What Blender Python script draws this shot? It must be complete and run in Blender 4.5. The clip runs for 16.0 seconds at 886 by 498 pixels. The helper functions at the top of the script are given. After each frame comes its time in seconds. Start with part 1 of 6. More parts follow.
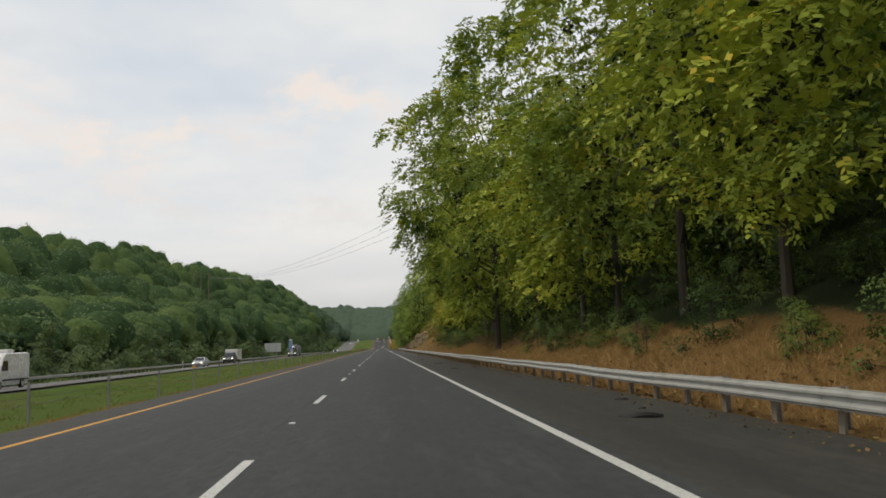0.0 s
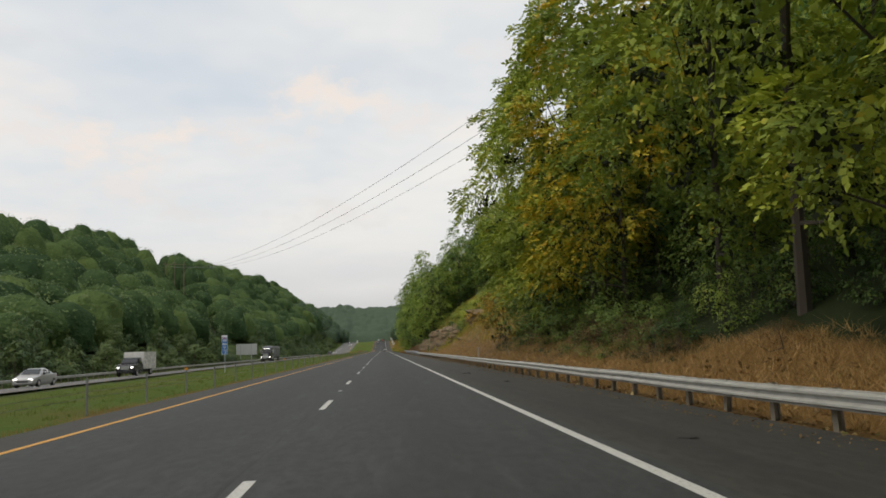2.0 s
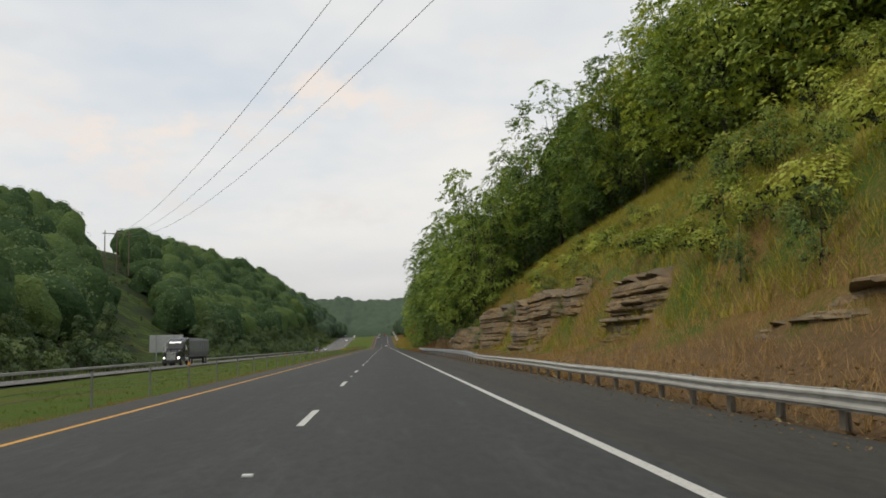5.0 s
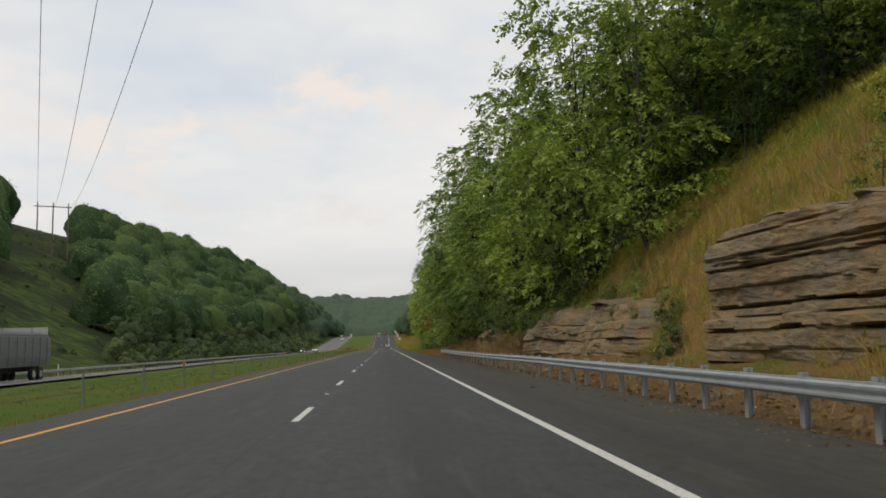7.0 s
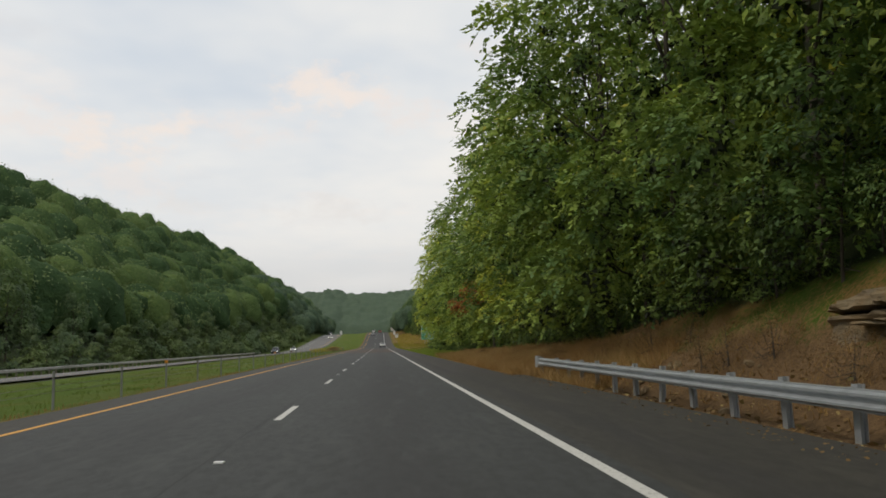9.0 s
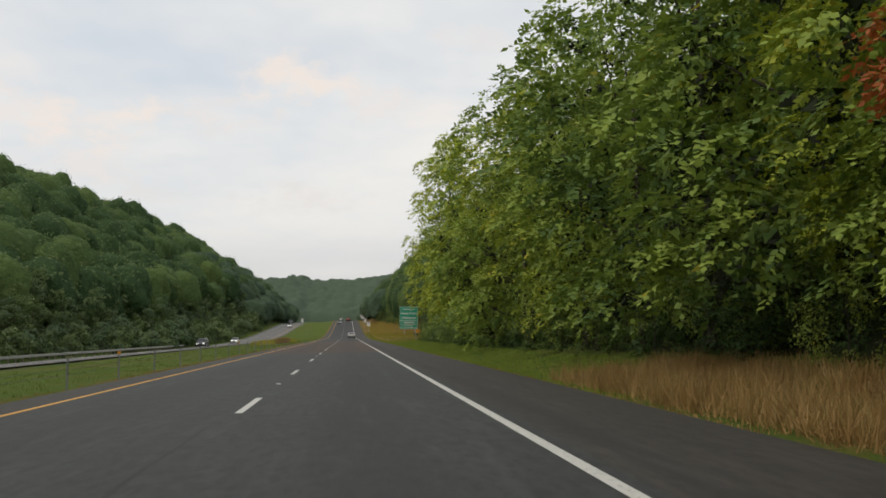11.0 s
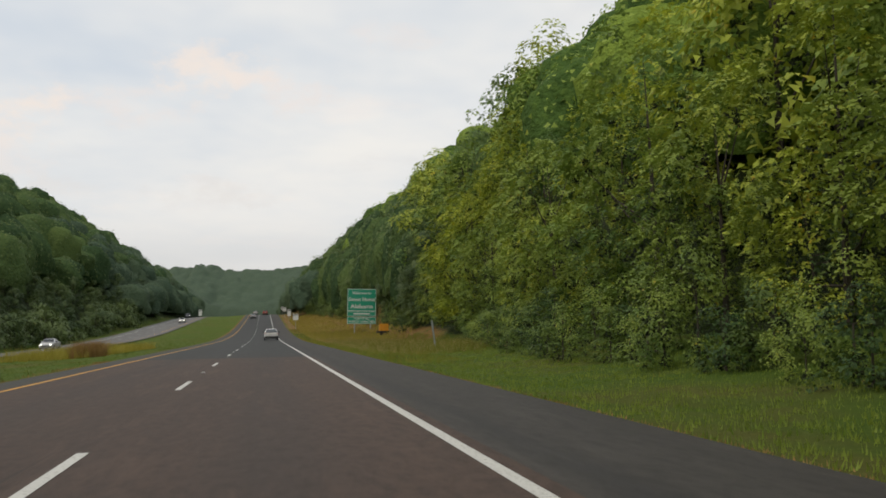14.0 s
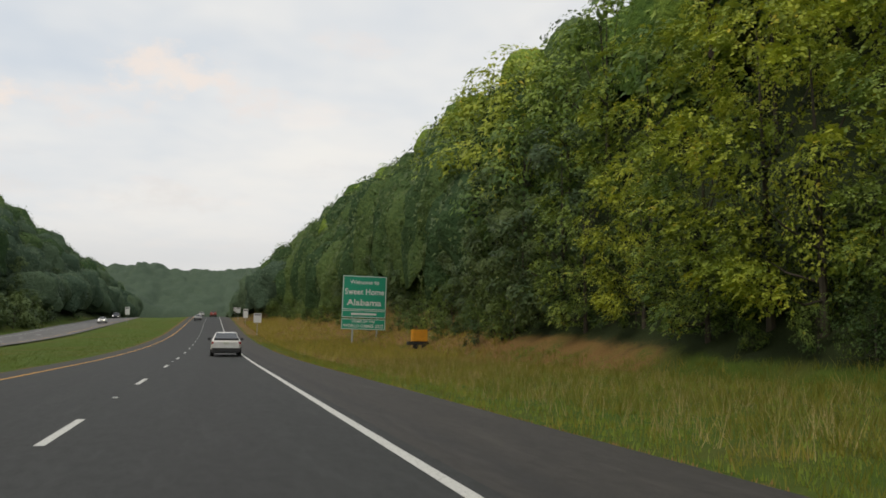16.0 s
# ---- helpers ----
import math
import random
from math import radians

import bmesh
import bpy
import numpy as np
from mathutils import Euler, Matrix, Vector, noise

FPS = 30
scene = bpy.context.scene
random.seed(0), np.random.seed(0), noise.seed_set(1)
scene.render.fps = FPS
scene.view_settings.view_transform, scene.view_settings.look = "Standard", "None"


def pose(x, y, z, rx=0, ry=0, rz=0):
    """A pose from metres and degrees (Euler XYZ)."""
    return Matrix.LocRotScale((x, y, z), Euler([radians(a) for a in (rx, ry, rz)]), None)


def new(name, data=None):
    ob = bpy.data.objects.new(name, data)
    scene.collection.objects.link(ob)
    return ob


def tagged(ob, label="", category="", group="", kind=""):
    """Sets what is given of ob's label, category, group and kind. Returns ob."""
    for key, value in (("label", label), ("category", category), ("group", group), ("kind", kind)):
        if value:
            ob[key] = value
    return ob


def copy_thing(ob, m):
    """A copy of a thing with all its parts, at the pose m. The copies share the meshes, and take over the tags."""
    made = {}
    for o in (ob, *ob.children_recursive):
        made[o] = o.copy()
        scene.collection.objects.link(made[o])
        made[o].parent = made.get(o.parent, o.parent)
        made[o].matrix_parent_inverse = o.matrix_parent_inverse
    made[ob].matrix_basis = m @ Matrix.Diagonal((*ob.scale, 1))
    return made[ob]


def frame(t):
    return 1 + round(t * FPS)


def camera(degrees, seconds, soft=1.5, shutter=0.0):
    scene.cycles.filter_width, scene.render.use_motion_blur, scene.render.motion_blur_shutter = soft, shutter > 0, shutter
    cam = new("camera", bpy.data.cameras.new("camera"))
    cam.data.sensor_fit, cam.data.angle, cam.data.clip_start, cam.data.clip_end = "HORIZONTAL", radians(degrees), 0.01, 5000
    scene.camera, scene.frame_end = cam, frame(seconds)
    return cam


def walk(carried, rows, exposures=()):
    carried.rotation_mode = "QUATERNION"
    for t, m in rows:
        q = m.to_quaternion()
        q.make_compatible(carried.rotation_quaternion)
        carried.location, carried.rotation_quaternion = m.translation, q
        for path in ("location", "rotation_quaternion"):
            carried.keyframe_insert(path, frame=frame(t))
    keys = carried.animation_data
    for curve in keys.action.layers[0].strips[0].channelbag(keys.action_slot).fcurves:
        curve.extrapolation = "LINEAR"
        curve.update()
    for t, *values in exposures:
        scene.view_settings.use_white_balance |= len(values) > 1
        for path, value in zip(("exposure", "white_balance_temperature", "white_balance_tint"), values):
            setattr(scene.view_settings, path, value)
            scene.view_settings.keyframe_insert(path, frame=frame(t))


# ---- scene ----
cam = camera(56.5, 16.0, soft=1.7)
PATH = [
    (0.0, pose(1.47, 0.00, 1.183, 96.62, 2.07, -4.26)),
    (0.5, pose(1.39, 15.95, 1.183, 96.62, 2.07, -4.26)),
    (1.0, pose(1.32, 31.62, 1.183, 96.70, 2.06, -4.18)),
    (1.5, pose(1.27, 47.05, 1.183, 96.78, 2.13, -4.18)),
    (2.0, pose(1.26, 62.32, 1.183, 96.77, 1.95, -4.17)),
    (2.5, pose(1.26, 77.43, 1.183, 96.84, 1.85, -4.07)),
    (3.0, pose(1.27, 92.43, 1.183, 96.82, 1.83, -4.14)),
    (3.5, pose(1.28, 107.36, 1.183, 96.80, 1.81, -4.13)),
    (4.0, pose(1.25, 122.23, 1.183, 96.62, 1.47, -4.10)),
    (6.5, pose(1.40, 197.08, 1.183, 96.52, 1.39, -4.06)),
    (7.0, pose(1.45, 212.19, 1.183, 96.55, 1.38, -4.03)),
    (7.5, pose(1.51, 227.31, 1.183, 96.61, 1.35, -4.10)),
    (8.0, pose(1.58, 242.50, 1.183, 96.58, 1.41, -4.08)),
    (8.5, pose(1.64, 257.76, 1.183, 96.56, 1.30, -4.23)),
    (11.0, pose(1.67, 334.56, 1.183, 95.75, 1.03, -6.55)),
    (11.5, pose(1.69, 349.67, 1.183, 95.62, 0.89, -8.52)),
    (12.0, pose(1.70, 364.76, 1.183, 95.49, 0.84, -9.83)),
    (12.5, pose(1.72, 380.45, 1.183, 95.52, 0.55, -10.49)),
    (13.0, pose(1.74, 396.06, 1.183, 95.56, 0.69, -10.82)),
    (13.5, pose(1.76, 411.55, 1.183, 95.51, 0.90, -11.49)),
    (14.0, pose(1.77, 427.03, 1.183, 95.50, 0.99, -12.15)),
    (14.5, pose(1.77, 442.31, 1.183, 95.50, 0.99, -12.65)),
    (15.0, pose(1.77, 456.52, 1.183, 95.67, 0.57, -13.04)),
    (15.5, pose(1.77, 470.43, 1.183, 95.92, 0.14, -13.93)),
    (16.0, pose(1.76, 484.00, 1.183, 96.25, -0.45, -15.57)),
]
walk(cam, PATH)

# ---- world and sun ----
world = bpy.data.worlds.new("morning_sky")
scene.world = world
world.use_nodes = True


class Net:
    """Short hand for building a node tree."""

    def __init__(self, tree):
        self.tree = tree

    def add(self, kind, **inputs):
        node = self.tree.nodes.new("ShaderNode" + kind)
        for key, value in inputs.items():
            self.put(node, key.replace("_", " "), value)
        return node

    def put(self, node, key, value):
        socket = node.inputs[int(key[1:])] if key[0] == "i" and key[1:].isdigit() else node.inputs[key]
        if hasattr(value, "is_output"):
            self.tree.links.new(value, socket)
        else:
            socket.default_value = value

    def math(self, op, a, b=0.0, clamp=False):
        node = self.add("Math", i0=a, i1=b)
        node.operation, node.use_clamp = op, clamp
        return node.outputs[0]

    def mix(self, fac, a, b, mode="MIX"):
        node = self.tree.nodes.new("ShaderNodeMix")
        node.data_type, node.blend_type = "RGBA", mode
        for index, value in ((0, fac), (6, a), (7, b)):
            if hasattr(value, "is_output"):
                self.tree.links.new(value, node.inputs[index])
            elif index:
                node.inputs[index].default_value = (*value, 1)
            else:
                node.inputs[index].default_value = value
        return node.outputs[2]

    def ramp(self, fac, lo, hi):
        node = self.add("MapRange", Value=fac)
        node.interpolation_type = "SMOOTHSTEP"
        node.inputs["From Min"].default_value, node.inputs["From Max"].default_value = lo, hi
        return node.outputs[0]

    def noise(self, vector, scale, detail=4.0, rough=0.55):
        return self.add("TexNoise", Vector=vector, Scale=scale, Detail=detail, Roughness=rough).outputs["Fac"]

    def link(self, a, b):
        self.tree.links.new(a, b)


SUN_HIGH, SUN_TURN = 50, 108  # degrees above the horizon; degrees to the left of the road's heading

w = Net(world.node_tree)
ray = w.add("TexCoord").outputs["Generated"]
axes = w.add("SeparateXYZ", Vector=ray)
high = axes.outputs["Z"]
lift = w.math("ADD", w.math("MAXIMUM", high, 0.0), 0.16)
flat = w.add("CombineXYZ", X=w.math("DIVIDE", axes.outputs["X"], lift), Y=w.math("DIVIDE", axes.outputs["Y"], lift), Z=0.0).outputs[0]
sky = w.add("TexSky")
sky.sky_type, sky.sun_disc = "NISHITA", False
sky.sun_elevation, sky.sun_rotation = radians(SUN_HIGH), radians(-SUN_TURN)
blue = w.mix(1.0, sky.outputs[0], (0.11, 0.11, 0.11), "MULTIPLY")
thin = w.noise(flat, 0.55, 5.0, 0.6)
puff = w.noise(flat, 1.25, 6.0, 0.55)
veil = w.mix(w.ramp(thin, 0.3, 0.7), (0.68, 0.75, 0.84), (0.90, 0.89, 0.87))
cover = w.mix(w.math("ADD", 0.80, w.math("MULTIPLY", w.ramp(thin, 0.25, 0.65), 0.17)), blue, veil)
warm = w.mix(w.ramp(high, 0.12, 0.4), (0.98, 0.86, 0.79), (0.93, 0.85, 0.80))
lit = w.mix(w.math("MULTIPLY", w.ramp(puff, 0.54, 0.66), 0.35), cover, warm)
grey = w.mix(w.math("MULTIPLY", w.ramp(w.noise(flat, 2.1, 5.0, 0.6), 0.56, 0.74), 0.30), lit, (0.66, 0.66, 0.70))
# small broken clouds over the valley: bearing to the right of the road, height, half widths, all in degrees; colour; share
turn_deg = w.math("MULTIPLY", w.math("ARCTAN2", axes.outputs["X"], axes.outputs["Y"]), math.degrees(1))
lift_deg = w.math("MULTIPLY", w.math("ARCSINE", high), math.degrees(1))
spread = w.add("CombineXYZ", X=w.math("MULTIPLY", turn_deg, 0.6), Y=lift_deg, Z=0.0).outputs[0]
ragged = w.noise(spread, 0.55, 6.0, 0.62)
CREAM, PINK, DULL = (0.90, 0.80, 0.74), (0.83, 0.77, 0.755), (0.72, 0.70, 0.705)
for bearing, lift_at, wide, tall, tone, share in (
        (-3.5, 17.4, 5.0, 2.2, CREAM, 0.75), (1.6, 16.0, 4.0, 1.6, PINK, 0.65), (-8.6, 14.7, 4.6, 1.6, PINK, 0.6), (-16.6, 13.8, 5.4, 2.3, CREAM, 0.75), (-23.0, 14.6, 4.6, 2.0, PINK, 0.7),
        (-17.5, 10.6, 6.0, 1.7, PINK, 0.6), (-3.4, 9.2, 5.4, 1.5, DULL, 0.6), (-13.0, 9.6, 3.0, 1.0, DULL, 0.55), (9.0, 20.0, 4.0, 1.4, PINK, 0.4), (-30.0, 12.0, 5.0, 2.4, CREAM, 0.6)):
    dx = w.math("DIVIDE", w.math("SUBTRACT", turn_deg, bearing), wide)
    dy = w.math("DIVIDE", w.math("SUBTRACT", lift_deg, lift_at), tall)
    near = w.math("SUBTRACT", 1.0, w.math("ADD", w.math("MULTIPLY", dx, dx), w.math("MULTIPLY", dy, dy)))
    puffs = w.ramp(w.math("ADD", near, w.math("MULTIPLY", w.math("SUBTRACT", ragged, 0.5), 4.5)), 0.1, 1.5)
    edge = w.math("MULTIPLY", w.math("MULTIPLY", puffs, share), w.ramp(near, -0.8, 0.4))
    grey = w.mix(edge, grey, tone)
haze = w.mix(w.math("MULTIPLY", w.ramp(high, 0.30, 0.06), 0.6), grey, (0.82, 0.81, 0.80))
low = w.mix(w.math("MULTIPLY", w.ramp(high, 0.15, 0.02), w.ramp(w.noise(flat, 0.5, 3.0), 0.2, 0.55)), haze, (0.60, 0.61, 0.63))
back = world.node_tree.nodes["Background"]
w.link(w.mix(1.0, low, (1.02, 1.0, 0.965), "MULTIPLY"), back.inputs["Color"])
back.inputs["Strength"].default_value = 1.0

sun = new("sun", bpy.data.lights.new("sun", "SUN"))
sun.data.energy, sun.data.angle, sun.data.color = 1.3, radians(25), (1.0, 0.88, 0.70)
sun.matrix_world = pose(0, 0, 80, 90 - SUN_HIGH, 0, SUN_TURN - 180)

# ---- materials ----


def material(name, rough=0.8, metal=0.0):
    m = bpy.data.materials.new(name)
    m.use_nodes = True
    shader = m.node_tree.nodes["Principled BSDF"]
    shader.inputs["Roughness"].default_value = rough
    shader.inputs["Metallic"].default_value = metal
    return m, Net(m.node_tree), shader


def bump(n, shader, height, strength=0.3, distance=0.02):
    node = n.add("Bump", Height=height, Strength=strength, Distance=distance)
    n.link(node.outputs[0], shader.inputs["Normal"])


def plain(name, colour, rough=0.6, metal=0.0, grime=0.25, scale=6.0):
    """A painted or bare surface with soft grime at two scales."""
    m, n, s = material(name, rough, metal)
    at = n.add("TexCoord").outputs["Object"]
    dirt = n.mix(n.math("MULTIPLY", n.ramp(n.noise(at, scale, 5.0), 0.42, 0.72), grime), colour, tuple(c * 0.45 + 0.02 for c in colour))
    fine = n.mix(n.math("MULTIPLY", n.noise(at, scale * 14, 2.0), grime * 0.6), dirt, tuple(c * 0.6 for c in colour))
    n.link(fine, s.inputs["Base Color"])
    n.link(n.math("ADD", rough - 0.08, n.math("MULTIPLY", n.noise(at, scale * 3, 3.0), 0.2), True), s.inputs["Roughness"])
    return m


def glowing(name, colour, power):
    m, n, s = material(name, 0.3)
    s.inputs["Base Color"].default_value = (*colour, 1)
    s.inputs["Emission Color"].default_value = (*colour, 1)
    s.inputs["Emission Strength"].default_value = power
    return m


def asphalt(name, colour, lanes=(), joint=None):
    m, n, s = material(name, 0.82)
    at = n.add("NewGeometry").outputs["Position"]
    axes = n.add("SeparateXYZ", Vector=at)
    x = axes.outputs["X"]
    stretched = n.add("Mapping", Vector=at, Scale=(1.0, 0.06, 1.0)).outputs[0]
    stone = n.noise(at, 95.0, 2.0, 0.7)
    patch = n.noise(stretched, 1.1, 5.0, 0.6)
    col = n.mix(n.math("MULTIPLY", n.ramp(stone, 0.35, 0.75), 0.7), tuple(c * 0.72 for c in colour), tuple(c * 1.55 for c in colour))
    col = n.mix(n.math("MULTIPLY", n.ramp(patch, 0.35, 0.7), 0.5), col, tuple(c * 0.62 for c in colour))
    col = n.mix(n.math("MULTIPLY", n.ramp(n.noise(stretched, 0.22, 3.0), 0.4, 0.65), 0.3), col, tuple(c * 1.35 for c in colour))
    for lane, width, depth in lanes:
        off = n.math("ABSOLUTE", n.math("SUBTRACT", x, lane))
        oil = n.math("MULTIPLY", n.ramp(off, width, 0.0), n.math("MULTIPLY", n.math("ADD", 0.5, patch), depth))
        col = n.mix(oil, col, (0.022, 0.021, 0.021))
    if joint is not None:
        wander = n.math("ADD", joint, n.math("MULTIPLY", n.math("SUBTRACT", n.noise(stretched, 6.0, 3.0), 0.5), 0.22))
        crack = n.ramp(n.math("ABSOLUTE", n.math("SUBTRACT", x, wander)), 0.035, 0.0)
        crack = n.math("MULTIPLY", crack, n.ramp(n.noise(stretched, 1.7, 2.0), 0.42, 0.52))
        col = n.mix(n.math("MULTIPLY", crack, 0.8), col, (0.012, 0.012, 0.012))
    mottle = n.ramp(n.noise(n.add("Mapping", Vector=at, Scale=(1.0, 0.35, 1.0)).outputs[0], 7.0, 5.0, 0.75), 0.38, 0.66)
    col = n.mix(n.math("MULTIPLY", mottle, 0.75), col, tuple(c * 0.42 for c in colour))
    streak = n.ramp(n.noise(n.add("Mapping", Vector=at, Scale=(1.0, 0.12, 1.0)).outputs[0], 2.4, 5.0, 0.7), 0.50, 0.72)
    col = n.mix(n.math("MULTIPLY", streak, 0.5), col, tuple(c * 1.5 for c in colour))
    fleck = n.ramp(n.noise(at, 5.0, 2.0, 0.8), 0.74, 0.80)
    col = n.mix(n.math("MULTIPLY", fleck, 0.6), col, (0.02, 0.02, 0.018))
    n.link(col, s.inputs["Base Color"])
    bump(n, s, stone, 0.35, 0.006)
    return m


def road_paint(name, colour):
    m, n, s = material(name, 0.7)
    at = n.add("NewGeometry").outputs["Position"]
    worn = n.math("MULTIPLY", n.ramp(n.noise(at, 22.0, 5.0, 0.75), 0.52, 0.66), 0.7)
    col = n.mix(worn, colour, (0.13, 0.125, 0.115))
    col = n.mix(n.math("MULTIPLY", n.noise(at, 1.3, 3.0), 0.35), col, tuple(c * 0.6 for c in colour))
    n.link(col, s.inputs["Base Color"])
    return m


def leaf(name, dark, mid, bright, odd, odd_share=0.04):
    """Leaf blades: each blade its own tone, each plant its own cast, light shining through."""
    m, n, s = material(name, 0.6)
    geo = n.add("NewGeometry")
    one = geo.outputs["Random Per Island"]
    plant = n.add("ObjectInfo").outputs["Random"]
    spread = n.noise(geo.outputs["Position"], 0.5, 3.0)
    col = n.mix(n.math("ADD", 0.25, n.math("MULTIPLY", one, 0.75)), dark, mid)
    col = n.mix(n.math("MULTIPLY", n.ramp(n.math("ADD", n.math("MULTIPLY", plant, 0.35), spread), 0.50, 0.80), 0.95), col, bright)
    col = n.mix(n.ramp(n.math("ADD", n.math("MULTIPLY", one, 0.5), n.math("MULTIPLY", spread, 0.5)), 0.78 - odd_share, 0.80), col, odd)
    n.link(col, s.inputs["Base Color"])
    s.inputs["Specular IOR Level"].default_value = 0.28
    glow = n.add("BsdfTranslucent", Color=n.mix(0.5, col, bright))
    both = n.add("MixShader", Fac=0.24)
    n.link(s.outputs[0], both.inputs[1])
    n.link(glow.outputs[0], both.inputs[2])
    n.link(both.outputs[0], m.node_tree.nodes["Material Output"].inputs["Surface"])
    return m


GREY_ROAD = asphalt("grey_asphalt", (0.0425, 0.0465, 0.0455), ((1.85, 1.0, 0.55), (-1.85, 1.0, 0.35)), -0.16)
DARK_ROAD = asphalt("dark_grey_asphalt", (0.028, 0.030, 0.029), ((1.85, 1.0, 0.5), (-1.85, 1.0, 0.35)), -0.16)
BROWN_ROAD = asphalt("brown_asphalt", (0.068, 0.041, 0.029), ((1.85, 1.0, 0.4), (-1.85, 1.0, 0.3)), -0.3)
SHOULDER = asphalt("shoulder_asphalt", (0.043, 0.0405, 0.0325), ((4.75, 0.55, 0.6),))
PALE_SHOULDER = asphalt("worn_shoulder_asphalt", (0.046, 0.041, 0.036), ((4.45, 0.42, 0.75),))
FAR_ROAD = asphalt("pale_asphalt", (0.15, 0.148, 0.145))
WHITE_LINE = road_paint("white_road_paint", (0.60, 0.60, 0.57))
YELLOW_LINE = road_paint("yellow_road_paint", (0.66, 0.34, 0.05))
STEEL = plain("galvanised_steel", (0.42, 0.45, 0.47), 0.45, 0.55, 0.3, 3.0)
OLD_STEEL = plain("weathered_steel", (0.46, 0.46, 0.43), 0.6, 0.3, 0.5, 2.0)
RUST_STEEL = plain("rusty_steel", (0.29, 0.26, 0.21), 0.8, 0.2, 0.7, 5.0)
ALUMINIUM = plain("sign_back_aluminium", (0.55, 0.57, 0.57), 0.5, 0.5, 0.25, 2.0)
CABLE = plain("cable_steel", (0.10, 0.10, 0.095), 0.6, 0.3)
DULL_STEEL = plain("dull_post_steel", (0.23, 0.24, 0.23), 0.6, 0.3, 0.4, 5.0)
WIRE = plain("power_cable", (0.20, 0.20, 0.21), 0.6, 0.3)
TIMBER = plain("weathered_timber", (0.17, 0.13, 0.095), 0.9, 0.0, 0.5, 4.0)
PALE_POST = plain("pale_timber", (0.45, 0.38, 0.30), 0.85, 0.0, 0.4, 5.0)
BARK = plain("bark", (0.075, 0.062, 0.048), 0.95, 0.0, 0.6, 3.0)
# near-black green for gaps inside crowns, their shade put into the colour
GAP_SHADE = plain("inner_twigs", (0.026, 0.036, 0.015), 0.95, 0.0, 0.5, 2.0)
RUBBER = plain("tyre_rubber", (0.022, 0.022, 0.022), 0.85)
DARK_PLASTIC = plain("dark_plastic", (0.03, 0.03, 0.032), 0.55)
CHROME = plain("chrome", (0.7, 0.7, 0.7), 0.2, 0.9, 0.1)
WHITE_PAINT = plain("white_car_paint", (0.72, 0.71, 0.69), 0.25, 0.0, 0.15, 1.0)
SILVER_PAINT = plain("silver_car_paint", (0.50, 0.50, 0.50), 0.3, 0.4, 0.15, 1.0)
DARK_PAINT = plain("dark_car_paint", (0.035, 0.036, 0.04), 0.25, 0.1, 0.1, 1.0)
RED_PAINT = plain("red_car_paint", (0.32, 0.06, 0.045), 0.3, 0.1, 0.1, 1.0)
TARP = plain("grey_trailer_metal", (0.25, 0.26, 0.265), 0.5, 0.3, 0.4, 1.2)
SIGN_GREEN = plain("green_sign_sheet", (0.010, 0.32, 0.19), 0.45, 0.0, 0.15, 1.0)
SIGN_BLUE = plain("blue_sign_sheet", (0.03, 0.14, 0.42), 0.45, 0.0, 0.15, 3.0)
SIGN_RED = plain("red_sign_sheet", (0.42, 0.03, 0.05), 0.45)
SIGN_WHITE = plain("white_sign_sheet", (0.74, 0.75, 0.74), 0.5, 0.0, 0.15, 2.0)
SIGN_BLACK = plain("black_sign_sheet", (0.03, 0.03, 0.03), 0.5)
AMBER = plain("amber_reflector", (0.75, 0.33, 0.03), 0.4)
ORANGE_PAINT = plain("orange_machine_paint", (0.72, 0.32, 0.02), 0.5, 0.0, 0.25, 2.0)
HEAD_LAMP = glowing("lit_headlamp", (1.0, 0.97, 0.88), 3.0)
TAIL_LAMP = plain("red_tail_lamp", (0.30, 0.015, 0.015), 0.25)
PLATE = plain("plain_plate", (0.62, 0.64, 0.55), 0.5)

GLASS, gn, gs = material("dark_car_glass", 0.06)
gs.inputs["Base Color"].default_value = (0.015, 0.018, 0.02, 1)
gs.inputs["Specular IOR Level"].default_value = 0.8

LEAF_EDGE = leaf("edge_tree_leaf", (0.056, 0.104, 0.022), (0.175, 0.252, 0.038), (0.410, 0.470, 0.058), (0.56, 0.43, 0.04), 0.05)
LEAF_TURNING = leaf("turning_leaf", (0.085, 0.115, 0.014), (0.230, 0.260, 0.024), (0.52, 0.43, 0.035), (0.66, 0.33, 0.02), 0.12)
LEAF_DEEP = leaf("deep_green_leaf", (0.042, 0.094, 0.030), (0.116, 0.198, 0.047), (0.285, 0.380, 0.066), (0.38, 0.36, 0.04), 0.01)
LEAF_FRINGE = leaf("fringe_leaf", (0.036, 0.080, 0.027), (0.098, 0.175, 0.044), (0.265, 0.345, 0.060), (0.42, 0.36, 0.04), 0.02)
# far leaves tinted slightly bluer, a little haze put into the green
LEAF_FAR = leaf("hillside_leaf", (0.050, 0.088, 0.040), (0.072, 0.120, 0.048), (0.130, 0.180, 0.058), (0.18, 0.20, 0.05), 0.0)
# undergrowth greens set darker: shade at the wood's foot is in the colour
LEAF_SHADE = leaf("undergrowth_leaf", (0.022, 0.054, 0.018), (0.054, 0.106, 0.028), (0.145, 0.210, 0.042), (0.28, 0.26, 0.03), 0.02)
LEAF_BANK = leaf("bank_vine_leaf", (0.095, 0.145, 0.020), (0.200, 0.260, 0.034), (0.390, 0.430, 0.055), (0.40, 0.31, 0.06), 0.04)
LEAF_PALE = leaf("pale_yellow_green_leaf", (0.082, 0.136, 0.020), (0.220, 0.295, 0.036), (0.430, 0.480, 0.052), (0.54, 0.44, 0.04), 0.05)
